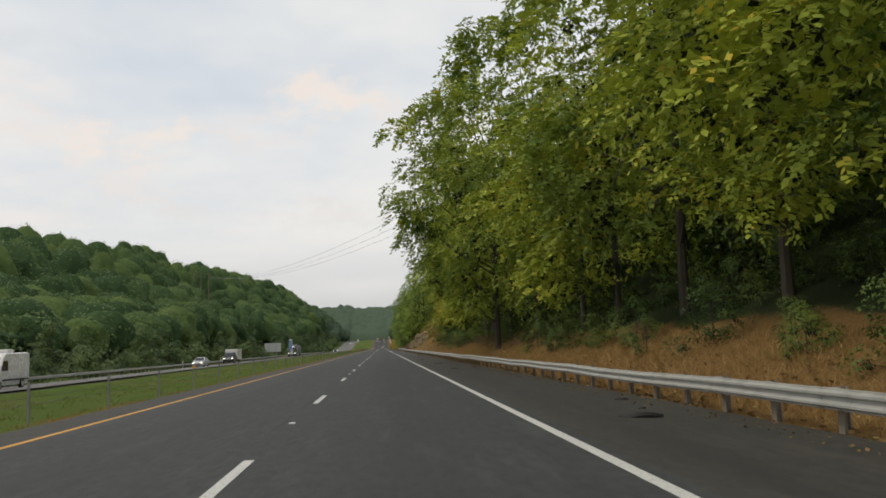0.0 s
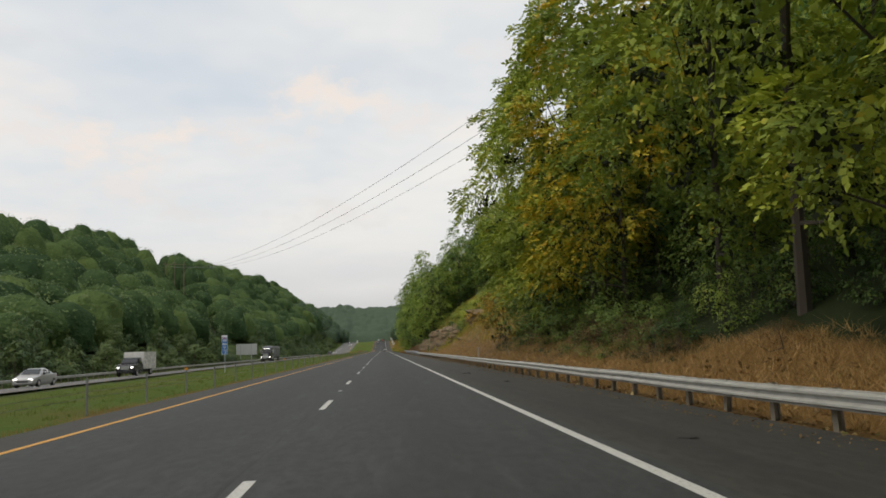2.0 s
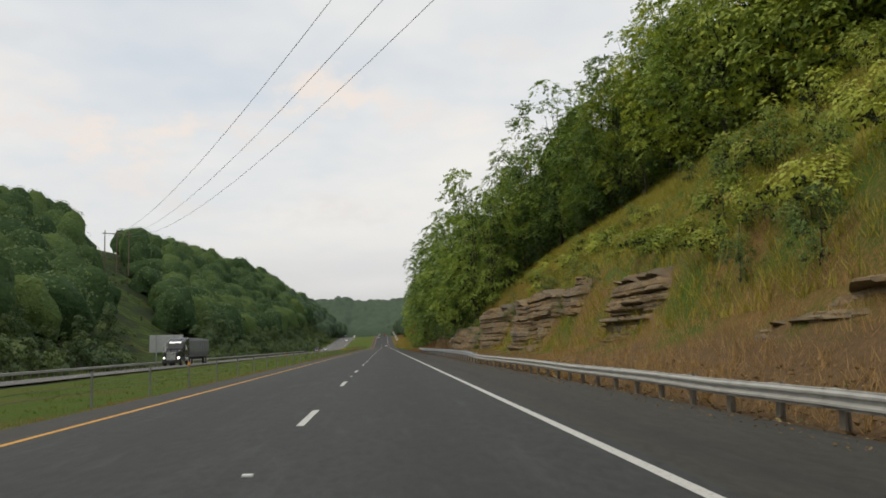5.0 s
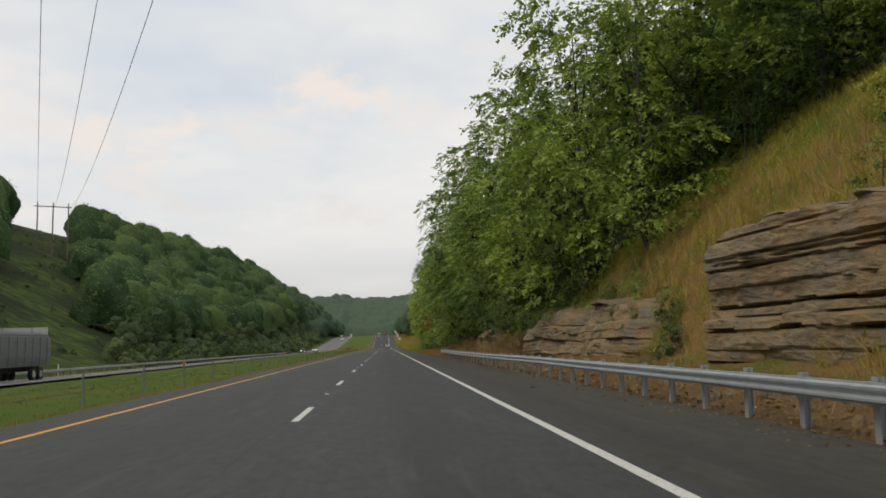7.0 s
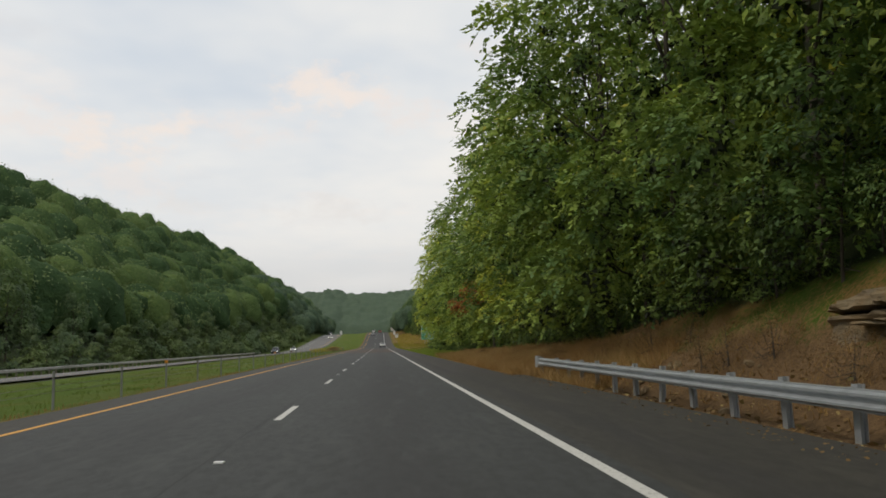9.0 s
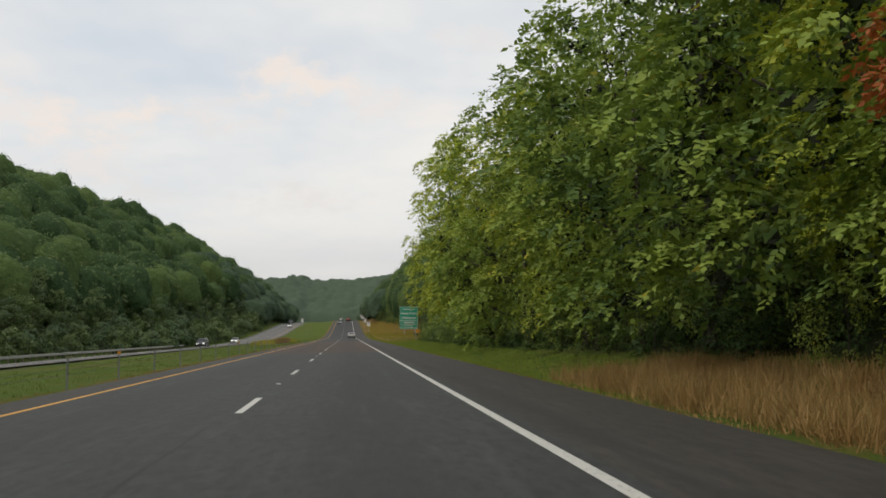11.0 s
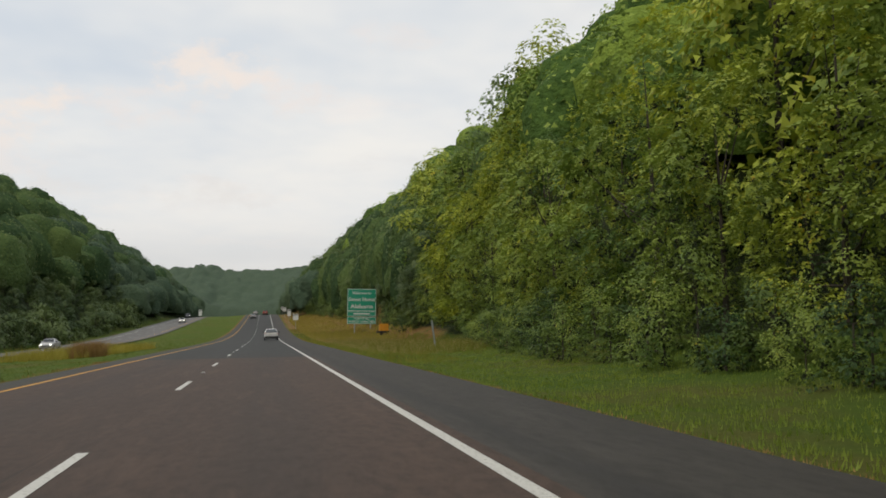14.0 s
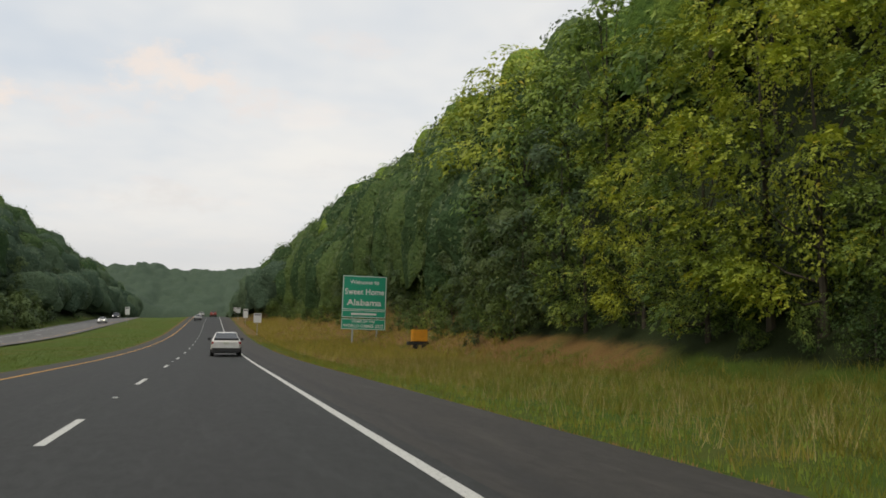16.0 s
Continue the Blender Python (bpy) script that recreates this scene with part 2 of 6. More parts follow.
# valley leaves paled towards blue-grey, with distance haze in the colour
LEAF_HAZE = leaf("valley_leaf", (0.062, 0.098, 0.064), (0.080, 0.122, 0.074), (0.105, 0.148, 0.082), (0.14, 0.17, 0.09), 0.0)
LEAF_ORANGE = leaf("autumn_leaf", (0.12, 0.115, 0.020), (0.28, 0.195, 0.030), (0.42, 0.27, 0.04), (0.14, 0.17, 0.03), 0.14)
LEAF_RED = leaf("red_autumn_leaf", (0.22, 0.055, 0.020), (0.44, 0.110, 0.030), (0.54, 0.19, 0.05), (0.12, 0.14, 0.03), 0.16)
LEAF_DRY = leaf("dead_brown_leaf", (0.060, 0.038, 0.016), (0.130, 0.080, 0.032), (0.22, 0.140, 0.055), (0.11, 0.12, 0.03), 0.08)
BLADE_GREEN = leaf("green_grass_blade", (0.074, 0.118, 0.014), (0.120, 0.168, 0.021), (0.20, 0.22, 0.030), (0.26, 0.20, 0.06), 0.01)
BLADE_LUSH = leaf("slope_grass_blade", (0.115, 0.135, 0.018), (0.205, 0.210, 0.028), (0.36, 0.31, 0.048), (0.40, 0.28, 0.09), 0.06)
BLADE_VERGE = leaf("verge_grass_blade", (0.085, 0.160, 0.022), (0.140, 0.230, 0.032), (0.225, 0.290, 0.045), (0.28, 0.24, 0.07), 0.01)
BLADE_STRAW = leaf("straw_seed_head", (0.26, 0.20, 0.07), (0.38, 0.30, 0.12), (0.46, 0.36, 0.16), (0.2, 0.2, 0.06), 0.06)
BLADE_DRY = leaf("dry_grass_blade", (0.19, 0.112, 0.040), (0.32, 0.195, 0.070), (0.42, 0.275, 0.11), (0.16, 0.17, 0.04), 0.08)


def canopy(name, dark, mid, bright):
    """The closed leaf canopy of a far crown: each crown its own tone, mottled and rough with leaf clumps."""
    m, n, s = material(name, 0.9)
    s.inputs["Specular IOR Level"].default_value = 0.05
    geo = n.add("NewGeometry")
    at, one = geo.outputs["Position"], geo.outputs["Random Per Island"]
    tufts, fine = n.noise(at, 0.9, 4.0, 0.6), n.noise(at, 2.6, 3.0, 0.6)
    col = n.mix(n.ramp(n.math("ADD", n.math("MULTIPLY", tufts, 0.7), n.math("MULTIPLY", one, 0.3)), 0.30, 0.72), dark, mid)
    col = n.mix(n.math("MULTIPLY", n.ramp(n.math("ADD", n.math("MULTIPLY", fine, 0.6), n.math("MULTIPLY", one, 0.45)), 0.50, 0.85), 0.75), col, bright)
    n.link(col, s.inputs["Base Color"])
    bump(n, s, n.math("ADD", tufts, n.math("MULTIPLY", fine, 0.45)), 0.9, 0.9)
    return m


CANOPY_FAR = canopy("hillside_canopy", (0.040, 0.074, 0.032), (0.072, 0.120, 0.045), (0.132, 0.182, 0.053))
# these two canopies carry the haze of distance in their greens
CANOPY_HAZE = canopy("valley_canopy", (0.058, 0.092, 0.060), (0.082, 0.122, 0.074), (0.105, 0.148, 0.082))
CANOPY_DIST_HAZE = canopy("distant_canopy", (0.062, 0.092, 0.066), (0.086, 0.120, 0.082), (0.108, 0.142, 0.088))
CANOPY_RIDGE = canopy("ridge_canopy", (0.060, 0.110, 0.028), (0.140, 0.220, 0.040), (0.250, 0.330, 0.055))


def soil_material():
    """Ground: mown grass, dry verge, bare red-brown soil and forest litter, by what grows there; the litter's colour
    carries the woods' shade.
    """
    m, n, s = material("ground_cover", 0.95)
    s.inputs["Specular IOR Level"].default_value = 0.12
    at = n.add("NewGeometry").outputs["Position"]
    fine, wide = n.noise(at, 9.0, 5.0, 0.7), n.noise(at, 0.35, 4.0)
    grain = n.noise(at, 42.0, 3.0, 0.7)

    def patchy(a, b):
        return n.mix(n.ramp(n.math("ADD", n.math("MULTIPLY", fine, 0.6), n.math("MULTIPLY", grain, 0.4)), 0.35, 0.65), a, b)

    share = n.add("Attribute")
    share.attribute_name = "cover"
    dry, bare, litter = n.add("SeparateColor", Color=share.outputs["Color"]).outputs[:3]
    rough_edge = n.math("MULTIPLY", n.math("SUBTRACT", n.math("ADD", fine, wide), 1.0), 0.9)
    col = n.mix(n.ramp(wide, 0.35, 0.7), patchy((0.056, 0.100, 0.014), (0.090, 0.142, 0.020)), patchy((0.070, 0.106, 0.017), (0.108, 0.145, 0.026)))
    col = n.mix(n.math("MULTIPLY", n.ramp(n.noise(at, 0.11, 4.0, 0.65), 0.46, 0.66), 0.6), col, patchy((0.10, 0.088, 0.024), (0.155, 0.130, 0.040)))
    col = n.mix(n.ramp(n.math("ADD", dry, rough_edge), 0.35, 0.65), col, patchy((0.15, 0.088, 0.032), (0.27, 0.165, 0.062)))
    col = n.mix(n.ramp(n.math("ADD", bare, rough_edge), 0.35, 0.65), col, patchy((0.095, 0.062, 0.034), (0.215, 0.138, 0.070)))
    # litter taken near black, with the shade under the trees in its colour
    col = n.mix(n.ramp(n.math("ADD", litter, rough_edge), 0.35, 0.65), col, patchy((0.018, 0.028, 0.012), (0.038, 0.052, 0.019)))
    n.link(col, s.inputs["Base Color"])
    bump(n, s, n.math("ADD", fine, grain), 0.6, 0.12)
    return m


def rock_material():
    m, n, s = material("bedded_sandstone", 0.9)
    at = n.add("NewGeometry").outputs["Position"]
    beds = n.add("Mapping", Vector=at, Scale=(0.5, 0.5, 2.6)).outputs[0]
    band, blot, fine = n.noise(beds, 2.2, 5.0, 0.65), n.noise(at, 0.9, 5.0, 0.6), n.noise(at, 14.0, 5.0, 0.7)
    col = n.mix(n.ramp(band, 0.3, 0.7), (0.150, 0.118, 0.070), (0.300, 0.232, 0.130))
    col = n.mix(n.math("MULTIPLY", n.ramp(blot, 0.42, 0.64), 0.75), col, (0.29, 0.175, 0.070))
    col = n.mix(n.math("MULTIPLY", n.ramp(n.noise(at, 0.5, 4.0), 0.50, 0.68), 0.7), col, (0.13, 0.125, 0.115))
    joint = n.add("TexVoronoi", Vector=n.add("Mapping", Vector=n.mix(0.25, at, n.add("TexNoise", Vector=at, Scale=1.2, Detail=3.0).outputs["Color"], "ADD"), Scale=(0.45, 0.36, 1.5)).outputs[0], Scale=1.0)
    joint.feature = "DISTANCE_TO_EDGE"
    crack = n.math("MULTIPLY", n.ramp(joint.outputs["Distance"], 0.045, 0.0), n.ramp(n.noise(at, 0.7, 3.0), 0.35, 0.6))
    col = n.mix(n.math("MULTIPLY", crack, 0.12), col, (0.035, 0.028, 0.020))
    pale = n.ramp(n.noise(at, 2.6, 5.0, 0.7), 0.60, 0.72)
    col = n.mix(n.math("MULTIPLY", pale, 0.45), col, (0.32, 0.29, 0.22))
    split = n.ramp(n.noise(n.add("Mapping", Vector=at, Scale=(0.5, 0.5, 2.0)).outputs[0], 1.6, 3.0, 0.5), 0.60, 0.66)
    col = n.mix(n.math("MULTIPLY", split, 0.3), col, (0.075, 0.060, 0.042))
    col = n.mix(n.math("MULTIPLY", fine, 0.4), col, (0.08, 0.065, 0.048))
    n.link(col, s.inputs["Base Color"])
    bump(n, s, n.math("ADD", n.math("ADD", n.math("MULTIPLY", band, 1.3), n.math("MULTIPLY", n.noise(beds, 6.0, 3.0, 0.6), 0.8)), fine), 0.8, 0.06)
    return m


SOIL, ROCK = soil_material(), rock_material()

# ---- building blocks ----


def solid(name, verts, faces, mat, parent=None, smooth=False):
    me = bpy.data.meshes.new(name)
    me.from_pydata([tuple(v) for v in verts], [], [tuple(f) for f in faces])
    me.materials.append(mat)
    if smooth:
        me.polygons.foreach_set("use_smooth", [True] * len(me.polygons))
    ob = new(name, me)
    ob.parent = parent
    return ob


def part(name, bm, mat, parent, label=""):
    me = bpy.data.meshes.new(name)
    bm.to_mesh(me)
    bm.free()
    me.materials.append(mat)
    ob = new(name, me)
    ob.parent = parent
    return tagged(ob, label)


def box(x0, x1, y0, y1, z0, z1, bevel=0.0, bm=None):
    bm = bm or bmesh.new()
    got = bmesh.ops.create_cube(bm, size=1, matrix=Matrix.Translation(((x0 + x1) / 2, (y0 + y1) / 2, (z0 + z1) / 2)) @ Matrix.Diagonal((x1 - x0, y1 - y0, z1 - z0, 1)))
    if bevel:
        edges = list({e for v in got["verts"] for e in v.link_edges})
        bmesh.ops.bevel(bm, geom=edges, offset=bevel, segments=2, affect="EDGES")
    return bm


def tube(points, radii, sides=6, bm=None):
    """A tapered round bar through the points."""
    bm = bm or bmesh.new()
    rings = []
    for i, p in enumerate(points):
        a, b = Vector(points[max(0, i - 1)]), Vector(points[min(len(points) - 1, i + 1)])
        turn = (b - a).to_track_quat("Z", "Y")
        rings.append([bm.verts.new(Vector(p) + turn @ Vector((radii[i] * math.cos(k * math.tau / sides), radii[i] * math.sin(k * math.tau / sides), 0))) for k in range(sides)])
    for r, q in zip(rings, rings[1:]):
        for k in range(sides):
            bm.faces.new((r[k], r[(k + 1) % sides], q[(k + 1) % sides], q[k]))
    bm.faces.new(rings[-1])
    bm.faces.new(rings[0][::-1])
    return bm


def loft(rings, bm=None):
    """A closed skin over rings of equal length."""
    bm = bm or bmesh.new()
    rows = [[bm.verts.new(p) for p in ring] for ring in rings]
    count = len(rows[0])
    for r, q in zip(rows, rows[1:]):
        for k in range(count):
            bm.faces.new((r[k], r[(k + 1) % count], q[(k + 1) % count], q[k]))
    bm.faces.new(rows[0][::-1])
    bm.faces.new(rows[-1])
    bmesh.ops.recalc_face_normals(bm, faces=bm.faces)
    return bm


def thing(name, label, category, group="", at=None):
    ob = tagged(new(name), label, category, group)
    if at is not None:
        ob.matrix_basis = at
    return ob


# ---- the lie of the land ----


def zroad(y):
    """The road runs level, climbs from 520 m on and tops a crest near 780 m."""
    if y < 520:
        return 0.0
    if y < 640:
        return 0.045 * (y - 520) ** 2 / 240
    if y < 740:
        return 2.7 + 0.045 * (y - 640)
    return 7.2 + 1.2 * (1 - math.exp(-(y - 740) * 0.0375))


RIGHT_X = (6.5, 8.0, 9.6, 11.6, 14.0, 20.0, 25.0, 30.0, 45.0, 70.0, 120.0, 3000.0)
RIGHT_Y, RIGHT_Z = [], []


def right_profile(y, *heights):
    RIGHT_Y.append(y)
    RIGHT_Z.append(heights)


right_profile(-200, -0.2, -0.2, 0.7, 1.5, 2.6, 6, 9, 12, 20, 32, 40, 40)
right_profile(100, -0.2, -0.2, 0.7, 1.5, 2.6, 6, 9, 12, 20, 32, 40, 40)
right_profile(125, -0.2, -0.2, 1.1, 2.7, 4.6, 9, 12, 15.5, 24, 34, 42, 42)
right_profile(152, -0.2, -0.2, 0.8, 3.4, 5.9, 10, 13, 16.5, 26, 36, 44, 44)
right_profile(198, -0.2, -0.2, 0.1, 0.5, 5.0, 10.4, 13.5, 17, 26, 36, 44, 44)
right_profile(262, -0.2, -0.2, 0.1, 0.6, 4.6, 10.2, 13.5, 17, 26, 36, 44, 44)
right_profile(285, -0.2, -0.2, 0.5, 2.9, 5, 9.5, 12.5, 16, 25, 36, 44, 44)
right_profile(312, -0.2, -0.25, 0.3, 0.9, 1.6, 4, 6.5, 10, 19, 30, 40, 40)
right_profile(345, -0.2, -0.25, -0.1, 0.3, 0.8, 3.5, 6, 9, 18, 30, 40, 40)
right_profile(460, -0.2, -0.3, -0.35, -0.25, -0.1, 1.2, 5.0, 10, 21, 34, 45, 45)
right_profile(505, -0.2, -0.3, -0.4, -0.4, -0.35, -0.2, 3, 11, 27, 42, 52, 52)
right_profile(590, -0.2, -0.3, -0.5, -0.6, -0.6, -0.5, 2.0, 12, 27, 44, 52, 52)
right_profile(700, -0.2, -0.2, -0.1, 0.2, 1, 4.5, 9, 14, 27, 42, 48, 48)
right_profile(930, -0.2, -0.2, -0.1, 0.2, 1, 4, 7, 11, 20, 28, 32, 32)
right_profile(1060, -0.2, -0.2, -0.1, 0.2, 0.5, 1, 2, 3, 5, 6, 6, 6)
right_profile(3000, -0.2, -0.2, -0.1, 0.2, 0.5, 1, 2, 3, 5, 6, 6, 6)
LEFT_X = (-3000.0, -180.0, -130.0, -90.0, -60.0, -45.0, -36.0, -31.5, -19.0, -12.0, -4.8)
LEFT_Y, LEFT_Z = [], []


def left_profile(y, *heights):
    LEFT_Y.append(y)
    LEFT_Z.append(heights)


left_profile(-200, 24, 24, 22, 12, 3.5, 0.0, -1.4, -1.4, -0.62, -0.5, -0.12)
left_profile(170, 26, 26, 24, 13, 4, 0.0, -1.4, -1.4, -0.62, -0.5, -0.12)
left_profile(310, 36, 36, 33, 20, 6.5, 0.6, -1.4, -1.4, -0.62, -0.5, -0.12)
left_profile(470, 50, 50, 46, 27, 8, 0.8, -1.4, -1.4, -0.62, -0.5, -0.12)
left_profile(600, 50, 50, 50, 36, 14, 2, -1.4, -1.4, -0.65, -0.6, -0.12)
left_profile(720, 50, 50, 50, 42, 21, 5, -1.4, -1.4, -0.65, -0.6, -0.12)
left_profile(880, 48, 48, 48, 41, 21, 6, -1, -1.2, -0.65, -0.6, -0.12)
left_profile(980, 35, 35, 35, 31, 18, 6, -1, -1.2, -0.65, -0.6, -0.12)
left_profile(1100, 6, 6, 6, 6, 5, 3, -1, -1.2, -0.65, -0.6, -0.12)
left_profile(3000, 5, 5, 5, 5, 4, 3, -1, -1.2, -0.65, -0.6, -0.12)
RIGHT_Z, LEFT_Z = np.array(RIGHT_Z), np.array(LEFT_Z)


def ground(x, y):
    if x >= 6.5:
        cols = [np.interp(y, RIGHT_Y, RIGHT_Z[:, k]) for k in range(len(RIGHT_X))]
        z = float(np.interp(x, RIGHT_X, cols))
        z += 0.35 * noise.noise((x * 0.35, y * 0.35, 0)) * min(1, max(0, (x - 8.5) / 3)) * (1 if y < 330 else 0.3)
    elif x <= -4.8:
        cols = [np.interp(y, LEFT_Y, LEFT_Z[:, k]) for k in range(len(LEFT_X))]
        z = float(np.interp(x, LEFT_X, cols)) + 0.06 * noise.noise((x * 0.3, y * 0.3, 3))
    else:
        z = -0.25
    far = min(1, max(0, (y - 1020) / 230))
    return z + zroad(y) * (1 if abs(x) < 60 else 0.6) + 41 * far * far * (3 - 2 * far) + 5 * far * noise.noise((x * 0.006, y * 0.004, 7))


def corridor(x, y):
    """Whether a place lies under the power line, where no trees stand."""
    t = (464 - y) / 409
    return -0.25 < t < 1.3 and -15 < x - (-97 + 167 * t) < 8 and x < -34


def edge_line(y):
    return float(np.interp(y, EDGE_Y, EDGE_X)) - 1


def cover(x, y):
    """How dry, how bare and how wooded the ground is at a place; the wooded share also darkens it."""
    dry = bare = litter = 0.0
    if x > 6.4:
        edge = np.interp(y, EDGE_Y, EDGE_X)
        dry = max(0, 1 - (x - 6.75) / 0.35) if y > 300 else 0.0
        if y < 100:
            dry = 1.0
        elif y < 300:
            bare = 0.9 if x < 9.8 else max(0, 0.7 - (x - 9.8) * 0.3)
            dry = 0.5 if 10 < x < 14 else 0.42
        elif y < 372:
            dry = max(dry, 0.85 - 0.025 * max(0, y - 330) if x > 7.4 or y < 352 else 0.4)
        if 224 < y < 258 and 11 < x < 20:
            dry = 0.55
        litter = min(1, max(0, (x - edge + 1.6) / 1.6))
        # bank beneath overhanging trees, painted with dark litter for their shade
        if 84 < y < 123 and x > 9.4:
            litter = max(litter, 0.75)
        if y > 515 and x > 9.5:
            dry = 0.60
    elif x < -4:
        dry = max(0, 1 - (-4.9 - x) / 1.3)
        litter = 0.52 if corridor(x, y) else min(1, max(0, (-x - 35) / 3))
    if y > 590 and 7 < x < edge_line(y):
        dry = 0.60
    if y > 1000:
        dry, bare, litter = 0.0, 0.0, 1.0
    return dry, bare, litter, 1.0


EDGE_Y = (-100, 44, 55, 74, 90, 112, 124, 150, 190, 206, 224, 242, 256, 264, 292, 312, 340, 380, 392, 430, 442, 460, 480, 515, 560, 605, 640, 700, 1000)
EDGE_X = (12.6, 12.6, 10.6, 10.8, 12.8, 14.0, 25, 33.5, 32.5, 30, 27.5, 25.5, 20.5, 14.0, 12.2, 13.2, 13.4, 13.2, 13.2, 16.0, 18.8, 18.6, 19.6, 22.4, 25.4, 27.5, 23, 17, 17)

xs = [-3000, -1500, -800, -450, -300, -220, -180, -155, -130, -110, -90, -75, -60, -52, -45, -40, -36, -33, -31.5, -28, -24, -19, -17.5, -15, -12, -9, -7.5, -6.5, -5.8, -5.2, -4.8,
      -2, 2, 6.5, 7, 7.5, 8, 8.5, 9, 9.6, 10.1, 10.6, 11.1, 11.6, 12.3, 13, 14, 15.5, 17, 18.5, 20, 22, 24, 27, 30, 34, 39, 45, 52, 60, 70, 85, 100, 120, 160, 250, 450, 900, 3000]
ys = [-200, -100, -60] + [-40 + 3 * i for i in range(300)] + [870 + 20 * i for i in range(12)] + [1150, 1200, 1260, 1330, 1450, 1700, 2200, 3000, 4200]
W = len(xs)
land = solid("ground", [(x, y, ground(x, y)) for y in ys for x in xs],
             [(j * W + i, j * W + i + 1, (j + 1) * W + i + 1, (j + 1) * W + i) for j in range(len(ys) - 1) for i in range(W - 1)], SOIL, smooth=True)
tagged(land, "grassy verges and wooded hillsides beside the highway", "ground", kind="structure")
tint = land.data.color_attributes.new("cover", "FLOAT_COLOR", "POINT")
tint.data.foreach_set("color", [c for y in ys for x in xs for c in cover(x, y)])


def strip(name, section, y0, y1, mat, parent=None, step=3.0):
    """A long sheet with the cross-section (x, z) that follows the road's rise."""
    n = max(1, int(round((y1 - y0) / step)))
    verts, k = [], len(section)
    for i in range(n + 1):
        y = y0 + (y1 - y0) * i / n
        verts += [(x, y, zroad(y) + z) for x, z in section]
    return solid(name, verts, [(i * k + j, i * k + j + 1, (i + 1) * k + j + 1, (i + 1) * k + j) for i in range(n) for j in range(k - 1)], mat, parent)


ROAD_END = 1010
road = tagged(new("road"), "worn grey asphalt carriageway with two lanes", "road", kind="structure")
strip("lane_surface", ((-3.9, 0), (3.95, 0)), -40, 388, GREY_ROAD, road)
tagged(strip("lane_surface", ((-3.9, 0), (3.95, 0)), 388, 466, BROWN_ROAD, road), "brown-tinted older asphalt")
strip("lane_surface", ((-3.9, 0), (3.95, 0)), 466, ROAD_END, DARK_ROAD, road)
tagged(strip("shoulder", ((3.95, 0), (6.75, -0.14), (6.8, -0.3)), 305, ROAD_END, PALE_SHOULDER, road), "dark asphalt shoulder")
tagged(strip("shoulder", ((3.95, 0), (7.28, -0.13), (7.34, -0.3)), -40, 305, SHOULDER, road), "dark asphalt shoulder")
tagged(strip("shoulder", ((-5.15, -0.22), (-5.05, -0.06), (-3.9, 0)), -40, ROAD_END, SHOULDER, road), "dark asphalt shoulder")
tagged(strip("edge_line", ((3.63, 0.005), (3.77, 0.005)), -40, ROAD_END, WHITE_LINE, road), "solid white edge line")
tagged(strip("edge_line", ((-3.76, 0.005), (-3.64, 0.005)), -40, ROAD_END, YELLOW_LINE, road), "solid yellow edge line")
for k in range(-3, 72):
    y = 6.31 + 12.19 * k
    strip("lane_dash", ((-0.06, 0.005), (0.06, 0.005)), y, y + 3.05, WHITE_LINE, road)
    if k % 2 == 0:
        me = solid("road_marker", [(a * 0.05, y + 7.4 + b * 0.045, zroad(y) + c) for c in (0.002, 0.02) for a, b in ((-1 - c * 0, -1), (1, -1), (1, 1), (-1, 1))],
                   [(3, 2, 1, 0), (4, 5, 6, 7), (0, 1, 5, 4), (1, 2, 6, 5), (2, 3, 7, 6), (3, 0, 4, 7)], SIGN_WHITE, road)

far_road = tagged(new("road_opposite"), "pale grey opposite carriageway across the median", "road", kind="structure")
strip("lane_surface", ((-31.2, -1.12), (-19.2, -0.5)), -40, ROAD_END, FAR_ROAD, far_road)
strip("edge_line", ((-28.5, -0.975), (-28.36, -0.967)), -40, ROAD_END, WHITE_LINE, far_road)
strip("edge_line", ((-20.9, -0.58), (-20.76, -0.572)), -40, ROAD_END, YELLOW_LINE, far_road)
for k in range(-2, 70):
    y = 4 + 12.19 * k
    strip("lane_dash", ((-24.7, -0.778), (-24.56, -0.771)), y, y + 3.05, WHITE_LINE, far_road)

# ---- foliage ----


def unit(v):
    return v / np.maximum(np.linalg.norm(v, axis=1, keepdims=True), 1e-6)


def blades_mesh(name, verts, sides, mat, rest=np.empty((0, 3)), inner=0, inner_mat=None):
    """A mesh of many loose faces, each with the same number of corners, and the rest, three-cornered; the last faces, inner of them, are of another material."""
    me = bpy.data.meshes.new(name)
    count, more = len(verts) // sides, len(rest) // 3
    starts = np.concatenate((np.arange(count) * sides, count * sides + np.arange(more) * 3)).astype(np.int32)
    total = len(verts) + len(rest)
    me.vertices.add(total)
    me.vertices.foreach_set("co", np.concatenate((verts, rest)).astype(np.float32).ravel())
    me.loops.add(total)
    me.loops.foreach_set("vertex_index", np.arange(total, dtype=np.int32))
    me.polygons.add(count + more)
    me.polygons.foreach_set("loop_start", starts)
    me.update(calc_edges=True)
    me.materials.append(mat)
    if inner:
        me.materials.append(inner_mat)
        me.polygons.foreach_set("material_index", np.where(np.arange(count + more) < count + more - inner, 0, 1).astype(np.int32))
    return me


